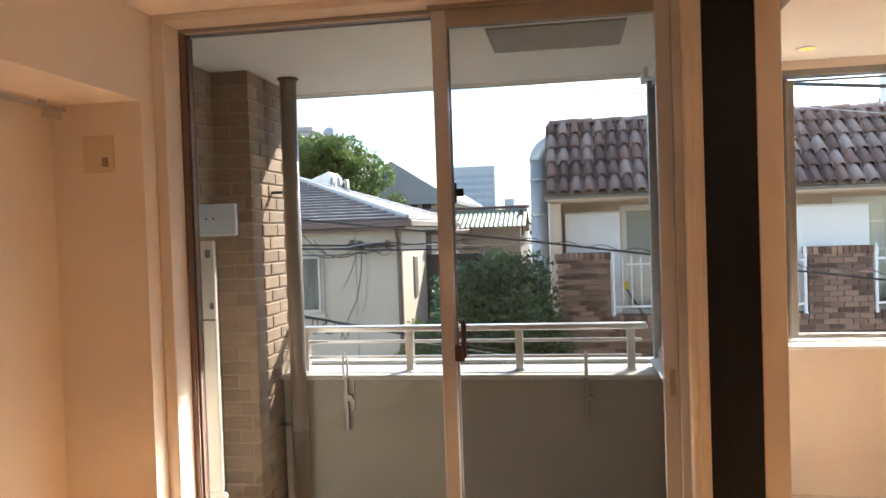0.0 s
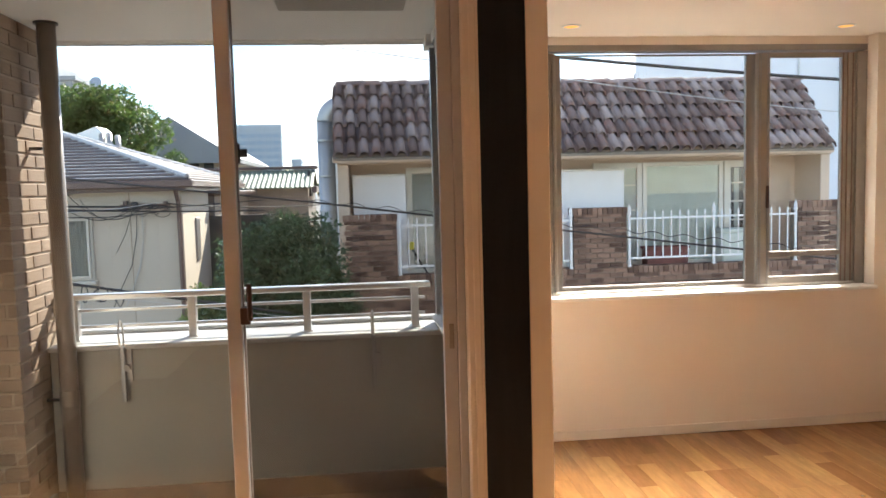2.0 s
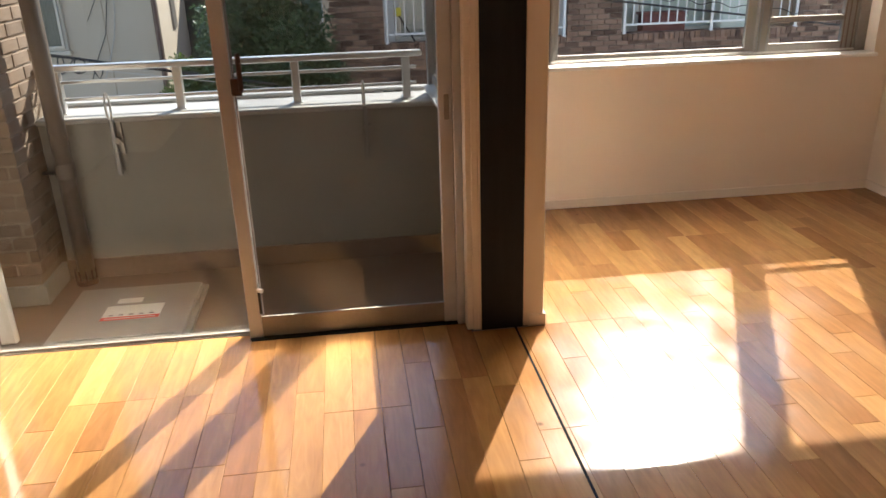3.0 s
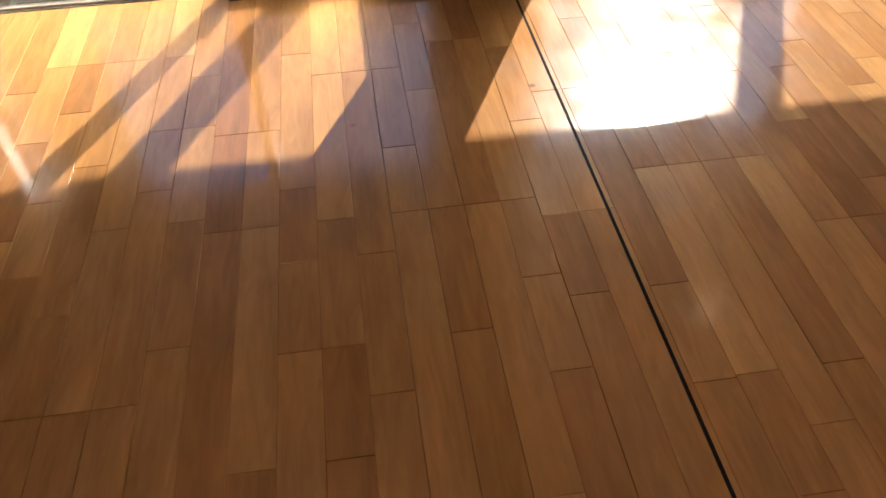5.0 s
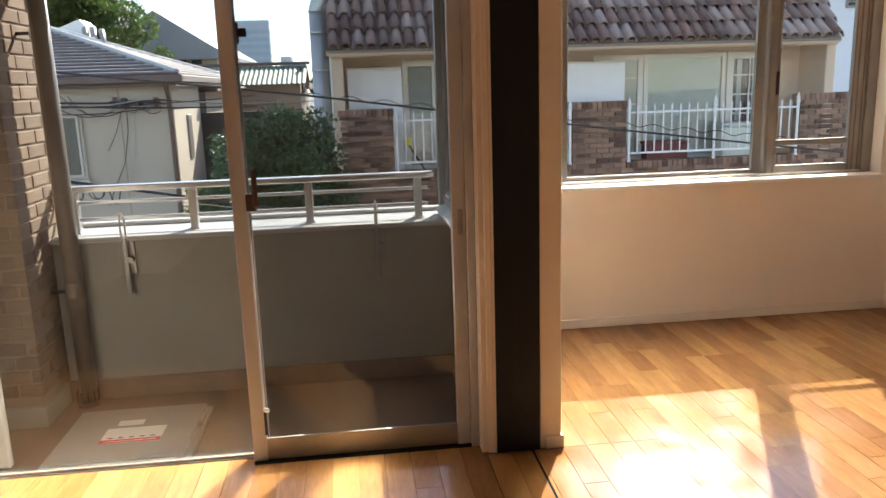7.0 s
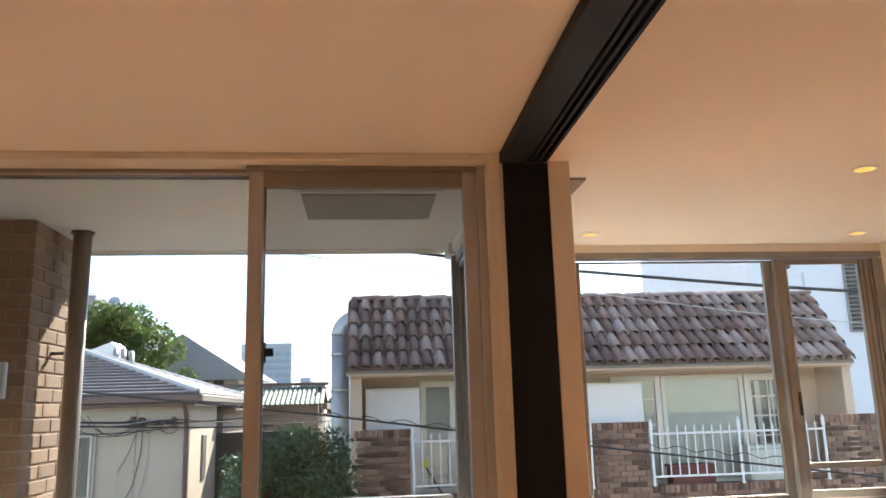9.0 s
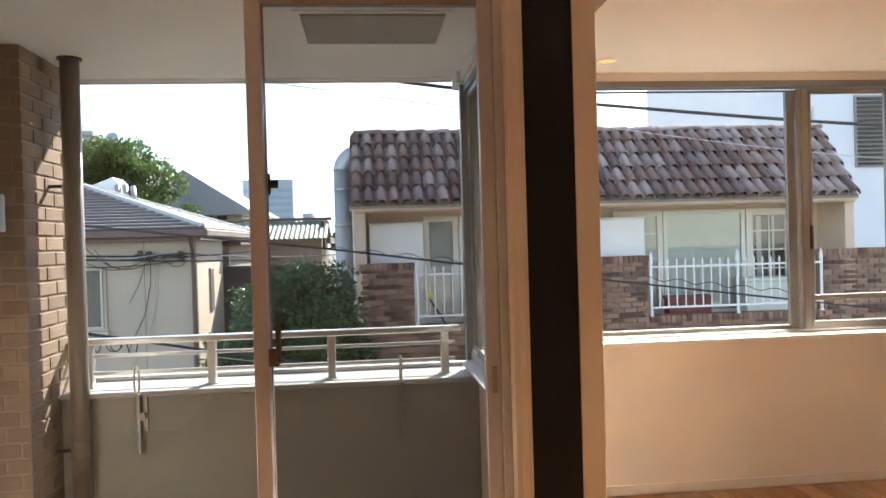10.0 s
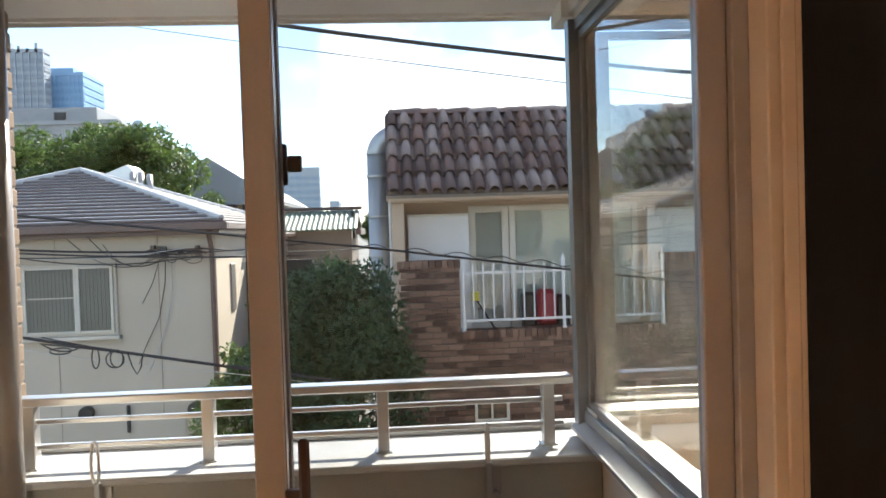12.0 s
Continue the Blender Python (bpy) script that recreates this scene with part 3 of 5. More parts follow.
setting("trim_coping", boxes(((-1.387, 4.145, 0.70), (0.80, 4.585, 0.728)), ((-1.387, 4.51, 0.728), (0.80, 4.585, 0.752)), bev=0.006), COPING, "pale coping on the parapet")
setting("ceiling_balcony", boxes(((-3.2, 2.97, 2.452), (0.80, 4.66, 2.65)), ((0.80, 4.45, 2.452), (3.75, 4.66, 2.65)), ((0.752, 4.44, 2.385), (3.75, 4.63, 2.452)), ((0.78, 2.975, 2.395), (0.80, 4.44, 2.452)), ((-3.2, 4.60, 2.438), (0.752, 4.625, 2.452)), ((-3.2, 4.645, 2.43), (0.752, 4.66, 2.452))), SOFFIT, "sprayed white balcony soffit")
hatch_up = thing("ceiling_hatch", (0.266, 3.56, 2.45), "flat grey escape hatch box under the balcony soffit", "ceiling hatch")
part("hatch_box", boxes(((-0.045, 3.32, 2.436), (0.578, 3.785, 2.4515)), bev=0.003), HATCH, hatch_up)
part("hatch_flange", boxes(((-0.075, 3.29, 2.444), (0.608, 3.815, 2.4518))), SOFFIT, hatch_up)

brail = thing("balcony_railing", (-0.33, 4.32, 0.728), "low silver aluminium railing on the balcony parapet", "railing")
part("top_rail", boxes(((-1.385, 4.272, 0.962), (0.722, 4.352, 0.994)), bev=0.006), SILVER, brail)
for z in (0.890, 0.797):
    part("mid_rail", boxes(((-1.385, 4.310, z), (0.69, 4.330, z + 0.018)), bev=0.003), SILVER, brail)
for x in (-1.29, -0.647, 0.0, 0.630):
    p = part("railing_post", boxes(((x - 0.022, 4.293, 0.728), (x + 0.022, 4.345, 0.962)), bev=0.003), SILVER, brail)
    part("foot", boxes(((x - 0.032, 4.283, 0.726), (x + 0.032, 4.355, 0.734)), bev=0.002), SILVER, p)

# down pipe
dp = thing("down_pipe", (-1.27, 4.11, -0.2), "brown plastic rain pipe down the balcony corner", "drain pipe")
part("pipe", bar((-1.27, 4.11, -0.19), (-1.27, 4.11, 2.44), 0.047, 24), PIPE, dp, "", True)
part("collar", bar((-1.27, 4.11, 2.442), (-1.27, 4.11, 2.4525), 0.060, 24), BLACKP, dp)
part("joint", bar((-1.27, 4.11, 0.42), (-1.27, 4.11, 0.50), 0.051, 24), PIPE, dp)
for z in (1.80, 0.45):
    part("bracket", boxes(((-1.40, 4.10, z - 0.008), (-1.325, 4.12, z + 0.008))), BLACKP, dp, "dark clip into the brick")
gr = part("drain_grate", bar((-1.27, 4.09, -0.2), (-1.27, 4.09, -0.17), 0.062, 20), GUTTER, dp)
for k in range(10):
    a = k * math.tau / 10
    part("grate_bar", boxes(((-1.27 + 0.056 * math.cos(a) - 0.004, 4.09 + 0.056 * math.sin(a) - 0.004, -0.17), (-1.27 + 0.056 * math.cos(a) + 0.004, 4.09 + 0.056 * math.sin(a) + 0.004, -0.11))), GUTTER, gr)


# laundry pole holders
def holder(x, rx):
    t = thing("laundry_arm", (x, 4.17, 0.4), "folded steel laundry pole arm on the parapet", "laundry arm", "laundry pole arms")
    part("base_plate", boxes(((x - 0.002, 4.158, 0.52), (x + 0.034, 4.172, 0.70)), bev=0.002), STEELGREY, t)
    part("arm", boxes(((x - 0.020, 4.13, 0.41), (x + 0.004, 4.150, 0.72)), bev=0.004), ALU, t)
    loop = [(x - 0.012 + rx * math.cos(a * math.tau / 24), 4.14, 0.785 + 0.075 * math.sin(a * math.tau / 24)) for a in range(25)]
    part("loop", tube(loop, 0.006, 6), SILVER, t)
    part("pivot", bar((x + 0.012, 4.125, 0.60), (x + 0.012, 4.16, 0.60), 0.018, 14), STEELGREY, t)


for hx, rx in ((-0.985, 0.013), (0.385, 0.005)):
    holder(hx, rx)

# hatch in the balcony floor
ha = thing("floor_hatch", (-0.88, 3.5, -0.2), "grey steel escape hatch lid on the balcony floor", "escape hatch")
part("hatch_frame", boxes(((-1.24, 3.16, -0.2), (-0.56, 3.88, -0.175)), bev=0.003), HATCH, ha)
lid = part("lid", boxes(((-1.22, 3.20, -0.172), (-0.585, 3.85, -0.145)), bev=0.005), HATCH, ha)
part("rib", boxes(((-1.18, 3.235, -0.145), (-0.62, 3.247, -0.138))), HATCH, lid)
part("hinge", bar((-0.575, 3.60, -0.155), (-0.575, 3.78, -0.155), 0.011, 10), HATCH, ha)
la = part("label", boxes(((-1.02, 3.43, -0.1445), (-0.735, 3.60, -0.1432))), PAPER, lid, "faded paper label with red stripe")
part("red_stripe", boxes(((-1.02, 3.43, -0.143), (-0.735, 3.467, -0.1424))), REDPRINT, lid)
for k in range(5):
    part("print_mark", boxes(((-0.99 + k * 0.05, 3.482, -0.143), (-0.968 + k * 0.05, 3.494, -0.1426))), DARKPRINT_SHADE, lid)
part("print_line", boxes(((-1.0, 3.444, -0.1422), (-0.755, 3.450, -0.1418))), PAPER, lid)
part("sticker", boxes(((-0.985, 3.63, -0.1445), (-0.86, 3.69, -0.1435))), PAPER, lid, "small white sticker")

# water heater by the brick wall
wh = thing("water_heater", (-1.5, 3.39, -0.2), "ivory steel heater panel with a pale blue flue hood", "water heater")
part("body", boxes(((-1.598, 3.375, 0.30), (-1.408, 3.405, 1.535)), bev=0.006), CABINET, wh)
part("door_gap", boxes(((-1.59, 3.372, 1.145), (-1.41, 3.376, 1.152))), DARKIN, wh)
part("lower_cover", boxes(((-1.598, 3.36, -0.2), (-1.385, 3.40, 0.30)), bev=0.012), CABINET, wh, "pale pipe cover")
part("flue_hood", boxes(((-1.598, 3.365, 1.556), (-1.284, 3.395, 1.712)), bev=0.006), HOOD, wh, "pale blue steel hood")
for hx in (-1.432, -1.395):
    part("screw", bar((hx, 3.360, 1.64), (hx, 3.367, 1.64), 0.005, 8), DARKIN, wh)
part("badge", boxes(((-1.435, 3.371, 1.20), (-1.417, 3.3755, 1.23))), DARKPRINT_SHADE, wh)
part("mark", boxes(((-1.45, 3.371, 1.45), (-1.425, 3.3755, 1.49))), DARKPRINT_SHADE, wh)

# building body under and beside the rooms
setting("wall_building", boxes(((-3.2, -2.75, -3.6), (3.75, 4.17, -0.36)), ((-3.2, 2.97, -0.36), (-1.72, 4.50, 2.452)), ((-1.72, 3.84, -0.36), (-1.412, 4.50, 2.452))), MORTAR, "mortar backing of the apartment building")
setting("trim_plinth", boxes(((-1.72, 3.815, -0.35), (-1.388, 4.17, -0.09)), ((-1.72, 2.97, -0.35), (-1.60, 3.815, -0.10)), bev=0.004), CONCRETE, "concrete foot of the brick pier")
grill = thing("wall_vent", (0.80, 3.66, 0.45), "round louvred vent cap on the bay wall", "wall vent")
part("cap", bar((0.80, 3.66, 0.45), (0.775, 3.66, 0.45), 0.085, 24), SILVER, grill)
for k in range(6):
    part("louvre", boxes(((0.768, 3.60, 0.395 + k * 0.02), (0.778, 3.72, 0.403 + k * 0.02))), STEELGREY, grill)

# ---- outside ----
G = -3.6
setting("ground", boxes(((-700, -300, G - 0.4), (700, 1500, G - 0.02))), EARTH, "flat city ground reaching the horizon")
setting("road", boxes(((-60, 5.0, G - 0.02), (60, 9.2, G))), ASPHALT, "narrow asphalt lane between the houses")
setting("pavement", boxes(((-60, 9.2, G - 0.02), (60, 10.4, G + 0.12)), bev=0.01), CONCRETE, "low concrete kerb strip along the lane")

# opposite house with pantiled roof, balcony parapet and white fence
bh = thing("tiled_house", (3.9, 13.0, G), "peach house with a clay pantile roof and brick balcony wall", "house")
part("wall", boxes(((0.02, 11.72, G), (7.66, 15.8, 2.0)), ((0.05, 11.0, 0.28), (0.21, 11.72, 2.0)), ((7.47, 11.0, 0.28), (7.62, 11.72, 2.0)), ((0.05, 10.95, 1.90), (7.62, 11.1, 2.0)), bev=0.01), STUCCO2, bh, "peach stucco")
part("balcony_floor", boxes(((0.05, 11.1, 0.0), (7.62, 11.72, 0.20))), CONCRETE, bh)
part("roof_slab", prism([(0.0, 1.97), (7.52, 1.97), (7.52, 2.03), (0.0, 2.03)], 10.78, 11.75), STUCCO2, bh)


def slope_slab():
    bm = bmesh.new()
    sec = [(10.74, 1.985), (11.93, 3.13), (13.3, 1.985), (10.74, 1.95)]
    a = [bm.verts.new((0.0, y, z)) for y, z in sec]
    b = [bm.verts.new((7.69 if z > 3 else 7.52, y, z)) for y, z in sec]
    bm.faces.new(a)
    bm.faces.new(b[::-1])
    for i in range(4):
        bm.faces.new((a[i], b[i], b[(i + 1) % 4], a[(i + 1) % 4]))
    bmesh.ops.recalc_face_normals(bm, faces=list(bm.faces))
    return bm


roof = part("roof", slope_slab(), MORTAR2, bh)
part("fascia", boxes(((-0.01, 10.76, 1.925), (7.53, 10.80, 1.99))), STUCCO2, bh)


def house_window(parent, x0, x1, z0, z1, y, bars=(), rows=(), fill=BLIND, w=0.07, frame_mat=CREAMF):
    f = part("window", boxes(((x0, y - 0.05, z0), (x0 + w, y, z1)), ((x1 - w, y - 0.05, z0), (x1, y, z1)), ((x0 + w, y - 0.05, z1 - w), (x1 - w, y, z1)), ((x0 + w, y - 0.05, z0), (x1 - w, y, z0 + w)), bev=0.004), frame_mat, parent)
    part("backing", boxes(((x0 + w, y - 0.012, z0 + w), (x1 - w, y - 0.004, z1 - w))), fill, f)
    part("pane", boxes(((x0 + w, y - 0.030, z0 + w), (x1 - w, y - 0.024, z1 - w))), GLASS, f)
    for bx in bars:
        part("bar", boxes(((bx - 0.012, y - 0.045, z0 + w), (bx + 0.012, y - 0.031, z1 - w))), frame_mat, f)
    for bz in rows:
        part("bar", boxes(((x0 + w, y - 0.044, bz - 0.012), (x1 - w, y - 0.0315, bz + 0.012))), frame_mat, f)
    return f


house_window(bh, 4.06, 4.86, 0.2, 1.86, 11.72, bars=(4.55,), rows=(0.7, 1.1, 1.5), fill=CURTAIN, w=0.09)
house_window(bh, 4.87, 6.22, 0.2, 1.86, 11.72, fill=BLIND)
house_window(bh, 6.24, 7.0, 0.2, 1.86, 11.72, bars=(6.62,), rows=(0.9, 1.2, 1.5), fill=DARKIN, w=0.11)
house_window(bh, 1.08, 1.62, 0.2, 1.86, 11.72, bars=(), rows=(), fill=CURTAIN, w=0.09)
house_window(bh, 1.63, 3.4, 0.2, 1.86, 11.72, fill=BLIND, w=0.08)
house_window(bh, 1.02, 1.46, -0.88, -0.62, 11.0, bars=(1.24,), fill=DARKIN, w=0.035, frame_mat=CREAMF)
for k in range(24):
    part("blind_slat", boxes(((4.95, 11.697, 0.32 + k * 0.06), (6.14, 11.701, 0.362 + k * 0.06))), BLIND, bh)
part("curtain", boxes(((6.42, 11.70, 0.35), (6.50, 11.706, 1.74)), ((6.68, 11.70, 0.35), (6.72, 11.706, 1.74))), CURTAIN, bh)
for (x0, x1) in ((0.26, 1.06), (3.46, 4.48)):
    scr = thing("balcony_screen", ((x0 + x1) / 2, 11.5, 0.2), "plain white privacy panel standing on the opposite balcony", "privacy screen", "white balcony screens")
    part("panel", boxes(((x0, 11.45, 0.2), (x1, 11.48, 1.735)), bev=0.006), WHITEM, scr)
    part("top_edge", boxes(((x0 - 0.01, 11.44, 1.735), (x1 + 0.01, 11.49, 1.765)), bev=0.004), CREAMF, scr)


# white iron fences with finials
def spear(bm, x, z0, z1, y, r):
    rod(bm, (x, y, z0), (x, y, z1), r, 6)
    rod(bm, (x, y, z1), (x, y, z1 + r * 3), r * 1.7, 6, r * 1.1)
    rod(bm, (x, y, z1 + r * 3), (x, y, z1 + r * 8), r * 1.7, 6, 0.001)
    return bm


def fence(x0, x1, posts):
    t = thing("balcony_fence", ((x0 + x1) / 2, 11.0, 0.27), "white painted iron fence with spear tips between brick piers", "fence", "white iron fences")
    for z in (0.385, 0.985):
        part("rail", boxes(((x0, 10.985, z), (x1, 11.015, z + 0.028))), WHITEM, t)
    for px in posts:
        part("fence_post", spear(boxes(((px - 0.025, 10.975, 0.265), (px + 0.025, 11.025, 0.29))), px, 0.27, 1.06, 11.0, 0.021), WHITEM, t)
    n = round((x1 - x0) / 0.132)
    for k in range(1, n):
        px = x0 + (x1 - x0) * k / n
        if min(abs(px - q) for q in posts) > 0.05:
            part("picket", spear(bmesh.new(), px, 0.385, 1.04, 11.0, 0.0105), WHITEM, t)


fence(0.92, 3.50, (0.92, 2.20, 3.49))
fence(4.39, 7.07, (4.395, 5.735, 7.065))

pl = thing("planter_box", (5.05, 11.3, 0.2), "maroon planter box on the opposite balcony", "planter")
part("planter", boxes(((4.75, 11.2, 0.2), (5.42, 11.42, 0.52)), bev=0.015), MAROON, pl)
part("rim", boxes(((4.73, 11.18, 0.50), (5.44, 11.44, 0.54)), bev=0.008), MAROON, pl)
ct = thing("storage_chest", (6.3, 11.4, 0.2), "pale plastic storage chest on the opposite balcony", "storage chest")
part("chest", boxes(((5.98, 11.2, 0.2), (6.72, 11.55, 0.72)), bev=0.02), BLIND, ct)
part("lid", boxes(((5.96, 11.18, 0.72), (6.74, 11.57, 0.78)), bev=0.015), BLIND, ct)
rb = thing("red_container", (2.05, 11.35, 0.2), "red plastic container in a dark crate on the balcony", "container")
part("container", boxes(((1.90, 11.2, 0.28), (2.16, 11.42, 0.74)), bev=0.05), REDPL, rb)
part("crate", boxes(((1.72, 11.24, 0.2), (1.90, 11.44, 0.70)), ((2.16, 11.24, 0.2), (2.34, 11.44, 0.66)), ((1.72, 11.2, 0.2), (2.34, 11.44, 0.28)), bev=0.03), BLACKP, rb)
br = thing("broom", (1.18, 11.2, 0.2), "leaning broom with a yellow head on the balcony", "broom")
part("handle", bar((1.36, 11.15, 0.22), (1.10, 11.3, 0.66), 0.013, 8), BLACKP, br)
part("head", boxes(((1.05, 11.27, 0.62), (1.15, 11.33, 0.74)), bev=0.01), YELLOW, br)

# ventilation duct beside the tiled house
dc = thing("vent_duct", (-0.12, 12.0, G), "tall galvanised ventilation duct with a bent top", "duct")
part("shaft", bar((-0.12, 12.0, G), (-0.12, 12.0, 2.62), 0.145, 18), DUCT, dc, "", True)
part("elbow", tube([(-0.12 + 0.26 * (1 - math.cos(a)), 12.0, 2.60 + 0.26 * math.sin(a)) for a in [k * math.pi / 2 / 8 for k in range(9)]] + [(0.35, 12.0, 2.86)], 0.145, 16), DUCT, dc, "", True)
for z in (1.2, 1.75, 2.3, 2.62):
    part("band", bar((-0.12, 12.0, z), (-0.12, 12.0, z + 0.03), 0.155, 18), DUCT, dc)
part("conduit", tube([(0.03, 11.6, G), (0.03, 11.6, 2.0), (0.06, 11.4, 2.3), (0.04, 11.5, 2.7)], 0.02, 6), WHITEM, dc)

# beige house with hipped slate roof
sh = thing("hip_roof_house", (-5.5, 15.6, G), "beige stucco house with a pale hipped slate roof", "house")
part("wall", boxes(((-8.35, 13.0, G), (-2.58, 15.3, 1.72)), ((-8.35, 15.3, G), (-3.3, 18.4, 1.72)), bev=0.01), STUCCO, sh, "beige stucco")
# Shade of the porch recess is put in as a dark wall colour.
part("porch_wall", boxes(((-3.28, 15.32, G), (-1.4, 15.5, 1.1)), ((-1.6, 13.9, G), (-1.4, 15.32, 0.2))), DARKIN, sh, "porch wall coloured dark for the shade of the recess")
AP = Vector((-5.5, 15.6, 2.80))
EZ, E0 = 1.79, (-8.55, 12.72, -2.42, 18.6)


def hip_roof():
    bm = bmesh.new()
    cs = [(E0[0], E0[1]), (E0[2], E0[1]), (E0[2], E0[3]), (E0[0], E0[3])]
    lo = [bm.verts.new((x, y, EZ - 0.05)) for x, y in cs]
    up = [bm.verts.new((x, y, EZ)) for x, y in cs]
    ap = bm.verts.new(AP)
    bm.faces.new(lo[::-1])
    for i in range(4):
        j = (i + 1) % 4
        bm.faces.new((lo[i], lo[j], up[j], up[i]))
        bm.faces.new((up[i], up[j], ap))
    return bm


hr = part("roof", hip_roof(), SLATE, sh, "pale slate roof")
rows_n = 17
cs = [Vector((E0[0], E0[1], EZ)), Vector((E0[2], E0[1], EZ)), Vector((E0[2], E0[3], EZ))]
for side in range(2):
    a, b = cs[side], cs[side + 1]
    nrm = (b - a).cross(AP - a).normalized()
    for k in range(rows_n):
        f0, f1 = k / rows_n, (k + 1.0) / rows_n
        p = [a.lerp(AP, f0), b.lerp(AP, f0), b.lerp(AP, f1), a.lerp(AP, f1)]
        bm = bmesh.new()
        lift = (0.034, 0.034, 0.006, 0.006)
        vt = [bm.verts.new(q + nrm * h) for q, h in zip(p, lift)]
        vb = [bm.verts.new(q - nrm * 0.01) for q in p]
        bm.faces.new(vt)
        for i in range(4):
            bm.faces.new((vb[i], vb[(i + 1) % 4], vt[(i + 1) % 4], vt[i]))
        bmesh.ops.recalc_face_normals(bm, faces=list(bm.faces))
        part("slate_course", bm, SLATE, hr)
        # A dark tube draws the shade line beneath each course lip.
        be = tube([p[0] + nrm * 0.018, p[1] + nrm * 0.018], 0.028, 5)
        part("lip_shade", be, DARKPRINT_SHADE, hr)
for a in cs[:3]:
    part("hip_cap", tube([a + Vector((0, 0, 0.03)), AP + Vector((0, 0, 0.03))], 0.055, 8), SLATE, hr)
gt = part("gutter", boxes(((-8.6, 12.62, 1.66), (-2.32, 12.74, 1.78)), ((-2.44, 12.74, 1.66), (-2.32, 18.6, 1.78)), bev=0.015), GUTTER, sh, "brown gutter")
part("eave_board", boxes(((-8.5, 12.76, 1.60), (-2.46, 13.0, 1.70)), ((-2.58, 13.0, 1.60), (-2.46, 18.4, 1.70))), GUTTER, sh)
part("downpipe", tube([(-2.62, 12.70, 1.68), (-2.62, 12.90, 1.45), (-2.62, 12.94, 1.2), (-2.62, 12.94, G)], 0.038, 8), GUTTER, sh, "brown rain pipe")
part("side_window", boxes(((-2.60, 13.95, 0.35), (-2.55, 14.25, 1.12)), bev=0.01), STEELGREY, sh)
for x in (-3.42, -4.9):
    part("wall_joint", boxes(((x - 0.006, 12.994, G), (x + 0.006, 13.002, 1.6))), MORTAR, sh)
hw = part("window", boxes(((-5.36, 12.95, 0.16), (-4.02, 13.0, 1.22)), bev=0.008), BEIGEF, sh)
for x0, x1, mid in ((-5.30, -4.62, True), (-4.54, -4.10, False)):
    part("curtain", boxes(((x0, 12.93, 0.24), (x1, 12.951, 1.15))), DARKCURT, hw)
    part("pane", boxes(((x0, 12.918, 0.24), (x1, 12.924, 1.15))), GLASS, hw)
    part("window_bar", boxes(((x0 - 0.04, 12.905, 0.20), (x0, 12.952, 1.19)), ((x1, 12.905, 0.20), (x1 + 0.04, 12.952, 1.19)), ((x0, 12.905, 1.15), (x1, 12.952, 1.19)), ((x0, 12.905, 0.20), (x1, 12.952, 0.24)), bev=0.003), BEIGEF, hw)
    for k in range(int((x1 - x0) / 0.055)):
        part("curtain_fold", bar((x0 + 0.03 + k * 0.055, 12.932, 0.25), (x0 + 0.03 + k * 0.055, 12.932, 1.14), 0.009, 6), DARKCURT, hw)
part("window_bar", boxes(((-5.30, 12.908, 0.72), (-4.62, 12.916, 0.74))), BEIGEF, hw)
part("sill", boxes(((-5.42, 12.88, 0.10), (-3.98, 13.0, 0.16)), bev=0.008), BEIGEF, hw)
for x in (-4.52, -2.95):
    vt_ = part("wall_vent", bar((x, 13.0, -0.98), (x, 12.88, -0.98), 0.10, 16), BLACKP, sh, "dark vent cap")
part("pipe_stub", boxes(((-3.95, 12.95, -1.3), (-3.91, 13.0, -0.9))), BLACKP, sh)
part("stain_panel", boxes(((-4.6, 12.985, -1.6), (-3.1, 12.999, -1.1))), STUCCO, sh)

# roof ventilator
vn = thing("roof_ventilator", (-5.0, 17.0, 2.3), "white gabled roof ventilator with three metal hoods", "roof vent")
part("box", prism([(-6.0, 2.3), (-4.92, 2.3), (-4.92, 2.90), (-5.02, 3.0), (-6.0, 2.62)], 16.6, 17.3), DUCT, vn)
for k in range(3):
    hx, hz = -4.93 + k * 0.16, 2.78 - k * 0.05
    part("hood", tube([(hx - 0.08, 16.9, hz + 0.10), (hx - 0.03, 16.72, hz + 0.09), (hx + 0.02, 16.58, hz), (hx + 0.04, 16.52, hz - 0.12), (hx + 0.04, 16.52, hz - 0.20)], 0.062, 12), STEELGREY, vn, "", True)

# weathered green roof behind the shrub
gh = thing("green_roof_house", (-2.5, 21.0, G), "small house with a weathered green corrugated roof", "house")
part("wall", boxes(((-5.2, 20.3, G), (-0.95, 24.0, 1.62))), MORTAR2, gh)


def corrugated(x0, x1, ya, za, yb, zb, n):
    bm = bmesh.new()
    prev = None
    for k in range(n + 1):
        x = x0 + (x1 - x0) * k / n
        h = 0.03 * (k % 2)
        cur = [bm.verts.new((x, ya, za + h)), bm.verts.new((x, yb, zb + h)), bm.verts.new((x, yb, zb + h - 0.03)), bm.verts.new((x, ya, za + h - 0.03))]
        if prev:
            for i in range(4):
                bm.faces.new((prev[i], prev[(i + 1) % 4], cur[(i + 1) % 4], cur[i]))
        prev = cur
    bmesh.ops.recalc_face_normals(bm, faces=list(bm.faces))
    return bm


part("roof", corrugated(-5.3, -0.8, 20.0, 1.64, 21.4, 2.12, 72), GREENROOF, gh, "mossy green corrugated sheets")
part("roof", corrugated(-5.3, -0.8, 21.4, 2.12, 22.8, 1.64, 72), GREENROOF, gh)
part("ridge", boxes(((-5.35, 21.3, 2.15), (-0.72, 21.5, 2.23)), bev=0.02), GUTTER, gh)
